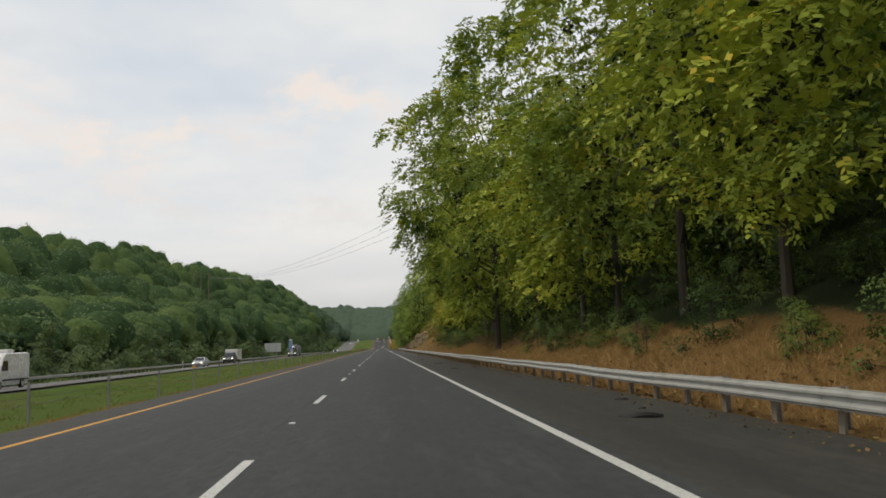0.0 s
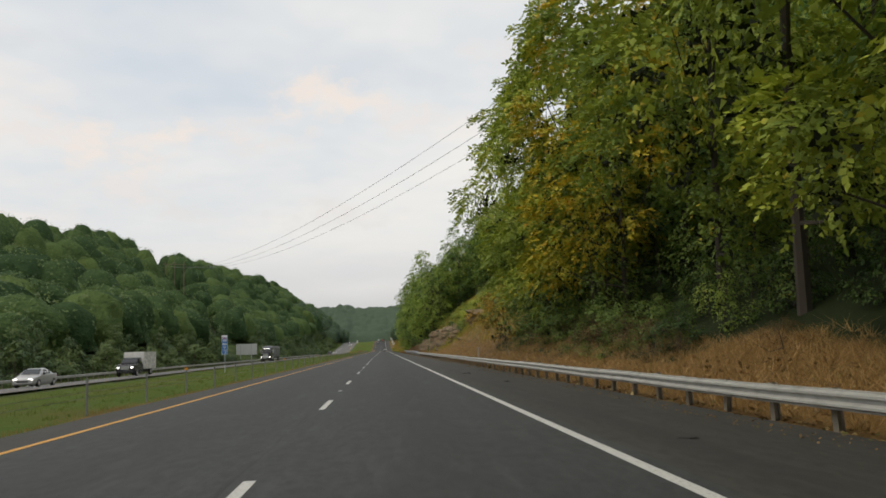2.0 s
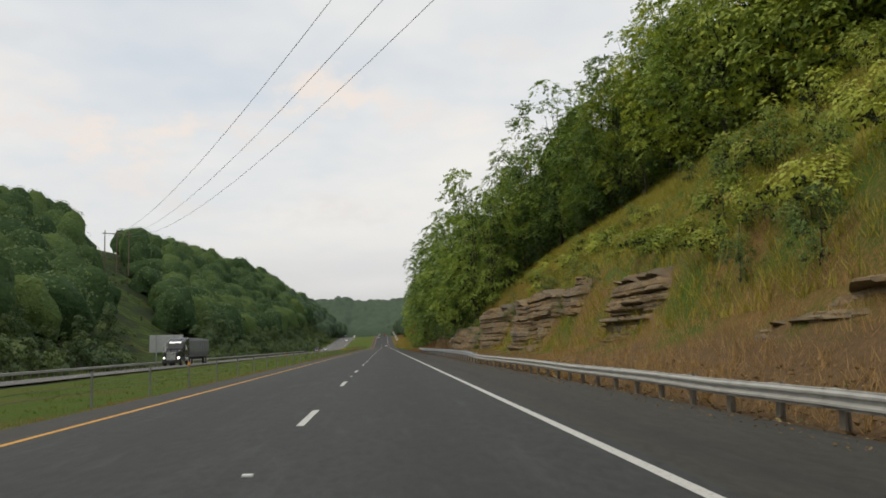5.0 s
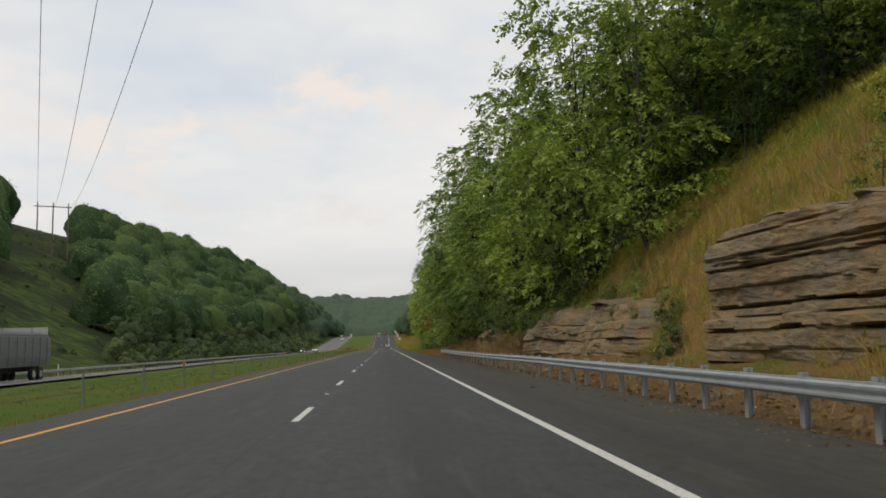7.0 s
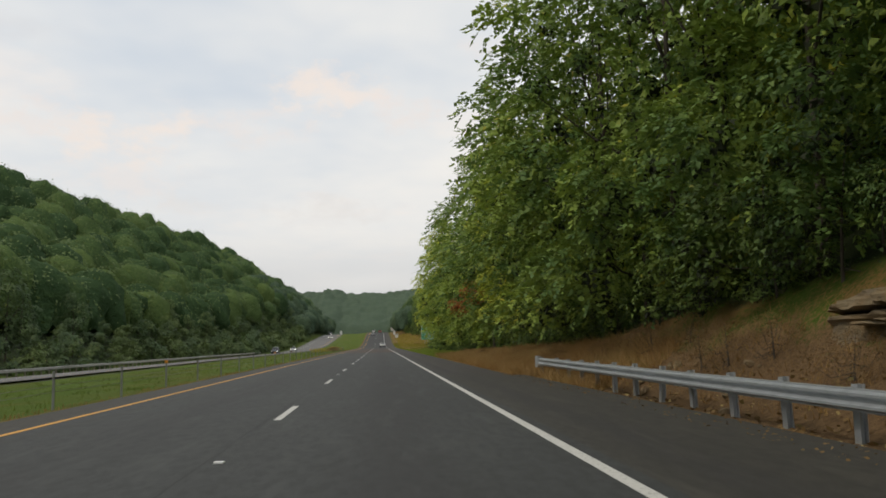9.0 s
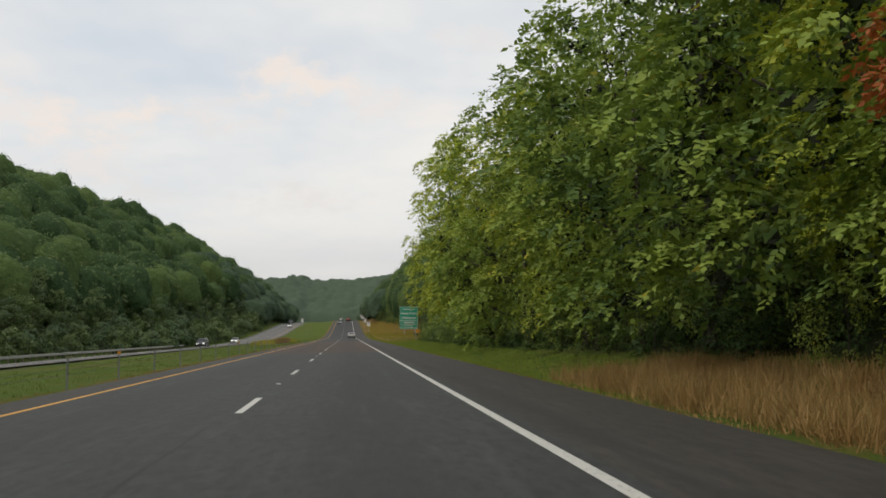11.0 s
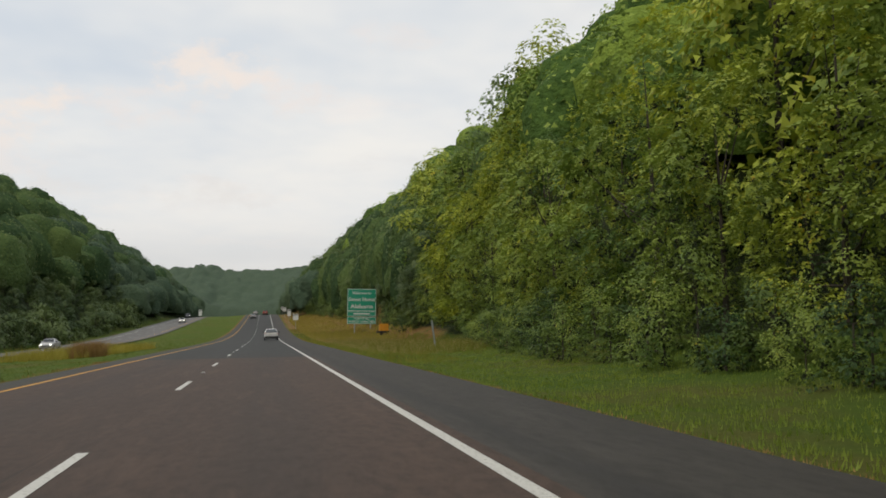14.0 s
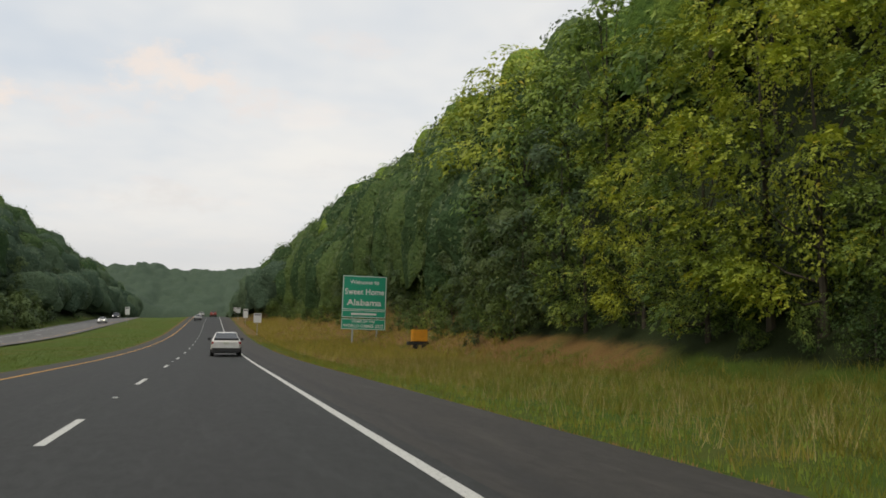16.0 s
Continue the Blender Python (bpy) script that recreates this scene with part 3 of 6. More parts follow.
def facets(pos, along, face, length, width, sides):
    """Corners of one leaf each: a pointed oval of four corners, or a three-cornered leaf."""
    along = unit(along - face * np.sum(along * face, axis=1, keepdims=True))
    a, b = along * length[:, None], np.cross(face, along) * width[:, None]
    v = np.empty((len(pos), sides, 3))
    if sides == 4:
        v[:, 0], v[:, 1], v[:, 2], v[:, 3] = pos, pos + a * 0.42 + b, pos + a, pos + a * 0.38 - b
    else:
        v[:, 0], v[:, 1], v[:, 2] = pos - a * 0.42 - b * 0.8, pos - a * 0.28 + b, pos + a * 0.62
    return v.reshape(-1, 3)


def shell_leaves(rs, centres, radii, count, size, outward, sides=3, up=0.5, stray=0.22, flat=0.8, rise=0.8):
    """Single leaves over the outer and upper side of each bough's mass."""
    pick = rs.choice(len(centres), count, p=radii ** 2 / np.sum(radii ** 2))
    d = unit(rs.normal(size=(count, 3)) + outward[pick] * 0.7 + np.array((0, 0, rise)))
    pos = centres[pick] + d * (radii[pick] * rs.uniform(0.72, 1.08, count))[:, None] * np.array((1, 1, flat))
    face = unit(d * 0.7 + outward[pick] * 0.3 + np.array((0, 0, up)) + rs.normal(size=(count, 3)) * stray)
    along = outward[pick] * 0.5 + np.array((0, 0, -0.5)) + rs.normal(size=(count, 3)) * 0.7
    length = size * rs.uniform(0.65, 1.3, count)
    return facets(pos, along, face, length, length * 0.36, sides)


def spray_leaves(rs, centres, radii, twigs, leaflets, size, outward, height, droop=0.55):
    """Drooping twigs over the outer side of each bough, with leaves in pairs along every twig; larger leaves high up on a tall tree."""
    grow = np.clip(0.8 + 0.7 * centres[:, 2] / height, 0.8, 1.5) if height > 12 else np.ones(len(centres))
    share = radii ** 2 / grow ** 2
    pick = rs.choice(len(centres), twigs, p=share / np.sum(share))
    size = size * grow[pick]
    d = unit(rs.normal(size=(twigs, 3)) + outward[pick] * 0.8 + np.array((0, 0, 0.65)))
    root = centres[pick] + d * (radii[pick] * rs.uniform(0.66, 1.05, twigs))[:, None] * np.array((1, 1, 0.78))
    axis = unit(outward[pick] * 0.8 + d * 0.6 + np.array((0, 0, -droop)) + rs.normal(size=(twigs, 3)) * 0.35)
    face = unit(d * 0.7 + np.array((0, 0, 0.75)) + rs.normal(size=(twigs, 3)) * 0.25)
    face = unit(face - axis * np.sum(face * axis, axis=1, keepdims=True))
    side = np.cross(face, axis)
    long = size * rs.uniform(1.4, 2.6, twigs)
    made = []
    for j in range(leaflets):
        s = j / max(1, leaflets - 1)
        p = root + axis * (long * (s - 0.2))[:, None]
        p[:, 2] -= 0.3 * long * s * s
        hand = 0 if j == leaflets - 1 else (-1) ** j
        along = axis * 0.65 + side * 0.9 * hand + np.array((0, 0, -0.3)) + rs.normal(size=(twigs, 3)) * 0.25
        tilt = unit(face + rs.normal(size=(twigs, 3)) * 0.3)
        length = size * rs.uniform(0.7, 1.2, twigs)
        made.append(facets(p, along, tilt, length, length * rs.uniform(0.27, 0.40, twigs), 4))
    return np.concatenate(made)


def crown_clumps(rs, base, top, radius, count, clump, lean=0.0, shell=0.12, thin=0.0, under=0.22):
    """Centres and radii of the boughs of a crown; shell: the hollow share of the radius, squared; under: how wide it is at its foot."""
    h = (np.arange(count) + rs.uniform(0, 1, count)) / count
    width = radius * np.clip(1.05 * np.sin(np.pi * np.clip(h * 0.76 + under, 0, 1)) ** 0.8, 0.2, 1.05) * rs.uniform(0.74, 1.14, count)
    turn, far = rs.uniform(0, math.tau, count), np.sqrt(rs.uniform(shell, 1.0, count))
    away = (np.cos(turn) * 0.8 + np.sin(turn) * 0.6 > 0.3) & (rs.rand(count) < thin)
    turn = np.where(away, turn + math.pi, turn)
    c = np.stack((np.cos(turn) * width * far + lean * (1 - h), np.sin(turn) * width * far, base + (top - base) * h), axis=1)
    return c, clump * rs.uniform(0.6, 1.35, count)


def shade_masses(rs, centres, radii, each=30):
    """Near-black scraps inside each bough, turned every way: the crown's inner shade put into their colour."""
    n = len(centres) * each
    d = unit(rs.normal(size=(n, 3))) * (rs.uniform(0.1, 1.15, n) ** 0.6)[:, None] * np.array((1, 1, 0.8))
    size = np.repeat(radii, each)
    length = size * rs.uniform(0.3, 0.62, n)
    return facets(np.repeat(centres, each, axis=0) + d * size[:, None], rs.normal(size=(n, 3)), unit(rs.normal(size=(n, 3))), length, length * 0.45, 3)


def from_stem(centres, axis_x=0.0):
    ray = centres - np.array((axis_x, 0, 0))
    ray[:, 2] = 0
    return unit(ray + 1e-4)


def make_tree(seed, height, radius, base, clumps, clump, leaves, size, mat, thin=0.0, lean=0.0, trunk=0.2, limbs=5, kind="tree", core=0.34, hollow=0.2, reach=0.0, leaflets=6):
    """One tree or shrub: a tapered trunk with limbs, and a crown of single leaves. leaflets: leaves on a twig, or 1 for
    single leaves; core: how much of each bough is filled with dark shade scraps.
    """
    rs = np.random.RandomState(seed)
    root = new(kind)
    centres, radii = crown_clumps(rs, base, height - clump * 0.6, radius, clumps, clump, lean, hollow, thin * 0.8, 0.15 if thin > 0.6 else 0.25)
    centres[:, 0] += reach * np.clip(centres[:, 2] / height * 2.2, 0.3, 1)
    bm = bmesh.new()
    bend = rs.normal(size=2) * 0.3
    spine = [(bend[0] * h * h, bend[1] * h * h, h * height * 0.86 - 0.3 * (h == 0)) for h in (0, 0.12, 0.4, 0.7, 1.0)]
    tube(spine, [trunk * 1.3, trunk, trunk * 0.75, trunk * 0.4, trunk * 0.08], 7, bm)
    for k in range(limbs):
        target = centres[rs.randint(len(centres))]
        h = min(0.9, max(0.12, target[2] / height * 0.7))
        start = np.array((bend[0] * h * h, bend[1] * h * h, h * height * 0.86))
        mid = start * 0.5 + target * 0.5 + np.array((0, 0, -0.3))
        tube([start, mid, target], [trunk * 0.42, trunk * 0.26, trunk * 0.06], 5, bm)
    part("trunk", bm, BARK, root)
    outward = from_stem(centres, lean * 0.5 + reach)
    if leaflets > 1:
        verts, sides = spray_leaves(rs, centres, radii, int(leaves * 0.66) // leaflets, leaflets, size * 1.07, outward, height), 4
    else:
        verts, sides = shell_leaves(rs, centres, radii, leaves, size, outward), 3
    # dark scraps stand in for shade in every bough, and along the crown's stem
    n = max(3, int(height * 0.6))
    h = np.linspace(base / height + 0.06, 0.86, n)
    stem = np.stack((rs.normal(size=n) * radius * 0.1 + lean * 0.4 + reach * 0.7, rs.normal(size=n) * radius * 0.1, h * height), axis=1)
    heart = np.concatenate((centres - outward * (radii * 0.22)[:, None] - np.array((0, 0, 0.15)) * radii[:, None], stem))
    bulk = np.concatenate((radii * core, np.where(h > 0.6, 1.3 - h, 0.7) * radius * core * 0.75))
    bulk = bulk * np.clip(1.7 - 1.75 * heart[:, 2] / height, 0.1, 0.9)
    mass = shade_masses(rs, heart, bulk) if core else np.empty((0, 3))
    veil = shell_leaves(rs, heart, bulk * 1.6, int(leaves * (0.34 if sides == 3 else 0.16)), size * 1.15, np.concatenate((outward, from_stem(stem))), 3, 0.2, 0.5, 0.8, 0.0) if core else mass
    crown = new("crown", blades_mesh("crown", verts, sides, mat, np.concatenate((veil, mass)), len(mass) // 3, GAP_SHADE))
    crown.parent = root
    return root


rng = random.Random(11)
NEAR = [make_tree(10 + k, rng.uniform(18, 21), rng.uniform(4.5, 5.2), 2.0 + 0.4 * k, 44, 1.3, 14700, 0.20, LEAF_EDGE, 0.85, -1.2, 0.15, hollow=0.5, leaflets=7) for k in range(4)]
TURNING = make_tree(14, 18.5, 4.8, 2.4, 44, 1.3, 14700, 0.20, LEAF_TURNING, 0.85, -1.2, 0.15, hollow=0.5, leaflets=7)
OVERHANG = make_tree(15, 19.5, 4.1, 3.0, 44, 1.25, 16100, 0.195, LEAF_EDGE, 0.8, 0, 0.17, hollow=0.3, limbs=9, reach=-2.9, leaflets=7)
TALL = make_tree(16, 25.5, 5.2, 3.5, 76, 1.45, 23000, 0.22, LEAF_EDGE, 0.2, 0, hollow=0.25, leaflets=7)
EDGE = [make_tree(20 + k, rng.uniform(17, 20), rng.uniform(4.5, 5.2), 0.9 + 0.3 * (k % 3), 46, 1.3, 12600, 0.21, (LEAF_DEEP, LEAF_DEEP, LEAF_EDGE)[k % 3], 0.8, -1.0, trunk=0.16, hollow=0.45, leaflets=7) for k in range(6)]
FRINGE = [make_tree(30 + k, rng.uniform(17, 20), rng.uniform(4.6, 5.4), 0.6, 46, 1.35, 11900, 0.215, (LEAF_FRINGE, LEAF_DEEP, LEAF_FRINGE, LEAF_EDGE)[k % 4], 0.75, -0.8, hollow=0.4, leaflets=7) for k in range(4)]
PALE = make_tree(35, 18.5, 5.2, 1.5, 46, 1.35, 12600, 0.195, LEAF_PALE, 0.75, -0.8, hollow=0.4, leaflets=7)
FAR_FRINGE = [make_tree(36 + k, rng.uniform(17, 20), rng.uniform(4.6, 5.4), 0.2, 40, 1.5, 4200, 0.40, LEAF_FAR, 0.7, -0.8, hollow=0.35, leaflets=1) for k in range(2)]
BACK = [make_tree(40 + k, rng.uniform(14, 18), rng.uniform(4.6, 5.6), 0.5, 38, 1.55, 2200, 0.46, (LEAF_DEEP, LEAF_EDGE)[k % 2], 0.6, leaflets=1) for k in range(5)]
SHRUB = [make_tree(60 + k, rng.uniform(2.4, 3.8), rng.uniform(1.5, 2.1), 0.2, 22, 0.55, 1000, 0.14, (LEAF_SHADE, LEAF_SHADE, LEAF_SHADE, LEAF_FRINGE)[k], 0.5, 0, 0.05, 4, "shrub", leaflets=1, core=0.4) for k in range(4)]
DRY_SHRUB = [make_tree(70 + k, rng.uniform(1.8, 2.8), 1.4, 0.25, 22, 0.5, 1700, 0.062, LEAF_DRY, 0.3, 0, 0.035, 18, "dead_shrub", leaflets=1, core=0) for k in range(2)]
AUTUMN = make_tree(80, 4.6, 2.0, 0.3, 28, 0.65, 2700, 0.16, LEAF_ORANGE, 0.5, 0, 0.05, 6, "autumn_shrub", leaflets=5, core=0.4)
RED_TREE = make_tree(81, 6.4, 2.0, 3.9, 24, 0.7, 5600, 0.115, LEAF_RED, 0.5, 0, 0.10, 6, "autumn_tree", leaflets=5, core=0.4, reach=-1.4)
LEFT = [make_tree(90 + k, rng.uniform(15, 20), rng.uniform(4.6, 5.8), 1.5, 26, 1.9, 1900, 0.58, LEAF_FAR, leaflets=1, core=0.34) for k in range(5)]
LEFT_BUSH = [make_tree(100 + k, 4.6 + k, 3.4, 0.2, 16, 1.2, 620, 0.44, LEAF_FAR, trunk=0.07, limbs=3, kind="bush", leaflets=1) for k in range(2)]
MOUND = [make_tree(120 + k, 1.3 + 0.3 * k, 1.9, 0.05, 16, 0.55, 800, 0.15, LEAF_BANK, 0.3, 0, 0.03, 3, "ground_vine", leaflets=1, core=0.4) for k in range(3)]
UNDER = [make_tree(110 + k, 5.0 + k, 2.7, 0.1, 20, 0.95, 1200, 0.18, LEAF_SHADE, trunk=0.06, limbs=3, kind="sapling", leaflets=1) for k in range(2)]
used = set()


def plant(kinds, x, y, scale, turn, label, category, group, sink=0.15):
    proto = kinds[rng.randrange(len(kinds))]
    m = Matrix.LocRotScale((x, y, ground(x, y) - sink), Euler((0, 0, radians(turn))), (scale * rng.uniform(0.92, 1.08), scale * rng.uniform(0.92, 1.08), scale))
    if proto.name in used:
        ob = copy_thing(proto, m)
    else:
        used.add(proto.name)
        ob, proto.matrix_basis = proto, m
    return tagged(ob, label, category, group)


def edge_x(y):
    return float(np.interp(y, EDGE_Y, EDGE_X))


# trees along the edge of the wood
y = 8.0
while y < 640:
    x = edge_x(y)
    if y < 103 or y > 212:
        tall = 1.0 if y < 112 else 1.0 if y < 300 else 0.98 if y < 437 else 0.76
        if 52 < y < 62:
            y = 62.5
        if 96.5 < y < 104:
            y = 104.5
        plant(NEAR if y < 112 else EDGE if y < 440 else FRINGE if y < 506 else [PALE, PALE, FRINGE[0]] if y < 535 else FAR_FRINGE, x + rng.uniform(-0.5, 0.9), y, tall * rng.uniform(0.88, 1.1), rng.uniform(-40, 40), "broadleaf tree with dense green leaves at the wood's edge", "tree", "roadside trees")
        y += rng.uniform(6.2, 7.8) if y < 440 else rng.uniform(6.0, 7.6)
    else:
        plant(BACK, x + rng.uniform(0, 2), y, rng.uniform(0.9, 1.1), rng.uniform(0, 360), "tall green tree at the top of a grassy bank", "tree", "hillside trees")
        y += rng.uniform(4.5, 6)
y = 194.0
while y < 262:
    plant(BACK if y < 226 else EDGE, edge_x(y) + rng.uniform(1.5, 3.5), y, rng.uniform(0.85, 1.05), rng.uniform(0, 360), "tall green tree at the top of a grassy bank", "tree", "hillside trees")
    y += rng.uniform(4.5, 5.8)
# the row behind them, up the hill
y = 6.0
while y < 600:
    x = edge_x(y) + 6 + rng.uniform(-1.5, 2.0)
    plant(FRINGE + [PALE] if 462 < y < 500 else [PALE] if 500 <= y < 535 else BACK, x, y, rng.uniform(0.9, 1.15), rng.uniform(-60, 60), "tall green woodland tree on the hillside", "tree", "hillside trees")
    y += rng.uniform(7.2, 9.8)
for x, y, s in ((33.5, 531, 1.3), (39, 530, 1.25), (30.5, 565, 1.15), (27, 549, 1.0), (36, 522, 1.1), (32, 578, 1.1)):
    plant(BACK, x, y, s, rng.uniform(0, 90), "tall tree rising above the hillside wood", "tree", "hillside trees")
plant([OVERHANG], 9.5, 56.5, 1.0, 0, "large broadleaf tree leaning out over the guardrail", "tree", "roadside trees")
for x, y in ((18.2, 106.5), (18.6, 112), (19.0, 117), (19.8, 122)):
    plant(BACK, x, y, 1.0, rng.uniform(0, 90), "tall green woodland tree on the hillside", "tree", "hillside trees")
plant([PALE], 23.0, 512, 1.08, 0, "broadleaf tree with pale yellow-green leaves", "tree", "roadside trees")
for x, y in ((16.4, 288), (16.6, 297), (16.6, 306), (16.8, 315), (17.0, 324), (17.6, 369), (17.8, 376), (17.6, 384)):
    plant(EDGE, x, y, rng.uniform(1.0, 1.12), rng.uniform(0, 360), "tall green woodland tree on the hillside", "tree", "hillside trees")
plant([TALL], 14.0, 432.0, 1.0, 0, "tall slender tree standing above the roadside wood", "tree", "roadside trees")
plant([TURNING], 12.9, 101.0, 0.92, 0, "broadleaf tree with leaves turning yellow and orange", "tree", "roadside trees")
for x, y in ((12.7, 107.5), (12.9, 113), (13.2, 118.5)):
    plant(NEAR, x, y, 0.86, rng.uniform(-30, 30), "broadleaf tree with dense green leaves at the wood's edge", "tree", "roadside trees", 1.3)
# dark saplings put in for the shade under the overhanging crowns
for x, y in ((11.2, 100.5), (11.6, 105), (11.4, 109.5), (11.7, 114), (11.5, 118)):
    plant(UNDER, x, y, rng.uniform(0.8, 1.0), rng.uniform(0, 360), "shady green understorey sapling inside the wood", "sapling", "understorey")
# undergrowth at the foot of the wood
y = 5.0
while y < 112:
    plant(SHRUB, edge_x(y) + rng.uniform(-0.2, 1.2), y, rng.uniform(0.6, 0.95), rng.uniform(-50, 50), "leafy green shrub at the foot of the wood", "shrub", "undergrowth")
    y += rng.uniform(2.8, 4.4)
y = 3.0
while y < 600:
    if y < 112 or y > 232:
        plant(UNDER, edge_x(y) + rng.uniform(2.0, 3.2), y, rng.uniform(0.8, 1.2), rng.uniform(0, 360), "shady green understorey sapling inside the wood", "sapling", "understorey")
    y += rng.uniform(4.6, 6.4)
y = 236.0
while y < 298:
    plant(UNDER, edge_x(y) - rng.uniform(0.6, 1.8), y, rng.uniform(0.75, 1.1), rng.uniform(0, 360), "shady green understorey sapling inside the wood", "sapling", "understorey")
    y += rng.uniform(3.4, 4.6)
for k in range(14):
    plant(SHRUB, rng.uniform(11.8, 19.5), rng.uniform(126, 202), rng.uniform(0.6, 1.05), rng.uniform(-50, 50), "green leafy bush on the roadside bank", "shrub", "bank bushes")
FOOT_Y, FOOT_X = (296, 312, 345, 392, 424, 460, 470, 502, 520, 560), (10.8, 11.0, 10.9, 10.5, 11.2, 12.0, 13.2, 19.3, 22.4, 22.2)
for depth, big in ((1.2, 0.85), (2.9, 1.2)):
    y = 298.0
    while y < 562:
        x = float(np.interp(y, FOOT_Y, FOOT_X)) + depth + rng.uniform(-0.4, 0.5)
        plant(SHRUB, x, y, big * rng.uniform(0.75, 1.2), rng.uniform(-50, 50), "leafy green shrub at the foot of the wood", "shrub", "undergrowth")
        y += rng.uniform(2.6, 4.2)


def scatter_plants(kinds, zones, label, category, group):
    """zones: x from, x to, y from, y to, how many, smallest, largest."""
    for x0, x1, y0, y1, count, small, large in zones:
        for k in range(count):
            y = y0 + (y1 - y0) * (k + rng.uniform(0.1, 0.9)) / count
            plant(kinds, rng.uniform(x0, x1), y, rng.uniform(small, large), rng.uniform(-60, 60), label, category, group)


scatter_plants(SHRUB, ((11.2, 14.5, 120, 182, 16, 0.55, 0.85), (15, 22, 120, 182, 10, 0.5, 0.75), (22, 29, 122, 188, 8, 0.5, 0.8), (12.5, 15, 198, 236, 10, 0.6, 0.8), (17, 22, 186, 208, 4, 0.8, 0.9)),
               "green leafy bush on the roadside bank", "shrub", "bank bushes")
scatter_plants(SHRUB, ((11.6, 13.2, 104, 121, 9, 0.6, 0.9),), "leafy green shrub at the foot of the wood", "shrub", "undergrowth")
scatter_plants(MOUND, ((13.0, 16.0, 124, 192, 26, 0.7, 1.1), (16, 21, 122, 194, 30, 0.8, 1.3), (21, 28, 124, 194, 26, 0.9, 1.4), (14.0, 19, 198, 240, 16, 0.6, 1.0)),
               "low green vines and weeds spreading over the bank", "ground vine", "bank vines")
scatter_plants(SHRUB, ((11.4, 12.6, 238, 250, 4, 0.7, 0.9), (11.3, 12.4, 261, 294, 15, 0.85, 1.1), (12.2, 12.7, 295, 312, 4, 1.0, 1.1)), "green leafy bush above the low rocks", "shrub", "bank bushes")
scatter_plants(SHRUB, ((9.8, 11.6, 84, 112, 12, 0.6, 0.95), (9.6, 11.2, 8, 50, 14, 0.5, 0.85)), "leafy green shrub at the foot of the wood", "shrub", "undergrowth")
scatter_plants(DRY_SHRUB, ((9.6, 10.4, 20, 52, 4, 0.6, 0.8), (9.4, 10.6, 53, 75, 8, 0.7, 1.1), (9.6, 10.2, 78, 88, 2, 0.7, 0.8), (9.4, 11.4, 87, 107, 9, 0.9, 1.2), (10.6, 11.6, 107, 122, 4, 0.6, 0.8), (10, 10.7, 238, 243, 2, 0.5, 0.6)), "dead brown brush with bare twigs on the bank", "dead brush", "dead brush")
scatter_plants(DRY_SHRUB, ((9.5, 10.8, 260, 275, 11, 0.8, 1.1), (10.1, 10.9, 275, 285, 5, 0.6, 0.8), (9.4, 10.4, 286, 299, 6, 0.8, 1.1), (9.0, 10.6, 300, 338, 8, 0.45, 0.8), (8.8, 11.0, 338, 358, 11, 0.4, 0.65)), "dead brown brush with bare twigs among the low rocks", "dead brush", "dead brush")
for x, y, s in ((14.8, 253.0, 0.85), (13.5, 260.5, 1.27), (12.4, 302.0, 1.15), (12.4, 311.0, 1.15), (12.8, 320.0, 1.1)):
    plant(EDGE[3:5], x, y, s, rng.uniform(-40, 40), "broadleaf tree with dense green leaves above the low rocks", "tree", "roadside trees", 0.8)
scatter_plants(SHRUB, ((11.8, 13.4, 248, 266, 9, 0.6, 0.95),), "green leafy bush above the low rocks", "shrub", "bank bushes")
plant([AUTUMN], 10.1, 121.5, 0.98, 0, "bush with orange and yellow autumn leaves", "shrub", "")
plant([PALE], 13.0, 348.0, 0.8, 30, "broadleaf tree with pale yellow-green leaves", "tree", "roadside trees")
plant([RED_TREE], 11.3, 342.6, 1.0, 0, "small tree with red-orange autumn leaves", "tree", "")
# the belt of trees beyond the opposite carriageway
for row, gap, start in ((0, 7.2, 25.0), (7, 7.5, 470.0)):
    y = start
    while y < 760:
        x = -40 - row - rng.uniform(0, 3) - (0 if y < 500 else 0.01 * (y - 500))
        if not corridor(x, y):
            plant(LEFT, x, y, rng.uniform(0.72, 1.1) * (0.5 if y < 150 else 0.66 if y < 220 else 0.9 if y < 300 else 1), rng.uniform(0, 360), "dark green tree in the belt beyond the highway", "tree", "far trees")
        y += rng.uniform(0.8, 1.25) * gap

y = 22.0
while y < 700:
    x = -36.2 - rng.uniform(0, 2.2)
    if not corridor(x, y):
        plant(LEFT_BUSH, x, y, rng.uniform(0.6, 1.15) * (1 if y < 480 else 1.6), rng.uniform(0, 360), "bushy green undergrowth at the foot of the far trees", "bush", "far bushes")
    y += rng.uniform(4.6, 6.6)
plant(LEFT, -47, 390, 1.12, 20, "rounded yellow-green tree standing clear of the wood", "tree", "far trees")


def dome_point(d, wide, tall, waves):
    """Where a rounded, lumpy crown's skin lies in a direction, and how far out its lumps stand there."""
    turn = np.arctan2(d[:, 1], d[:, 0])
    flat = np.hypot(d[:, 0], d[:, 1]) ** 1.5
    lump = 1 + flat * (0.15 * np.sin(3 * turn + waves[0] + 2 * d[:, 2]) + 0.10 * np.sin(5 * d[:, 2] + 2 * turn + waves[1]) + 0.10 * np.sin(6 * turn - 6 * d[:, 2] + waves[2]))
    shape = np.array((wide, wide, tall * 0.46))
    return d * shape * lump[:, None] + np.array((0, 0, tall * 0.5)), lump


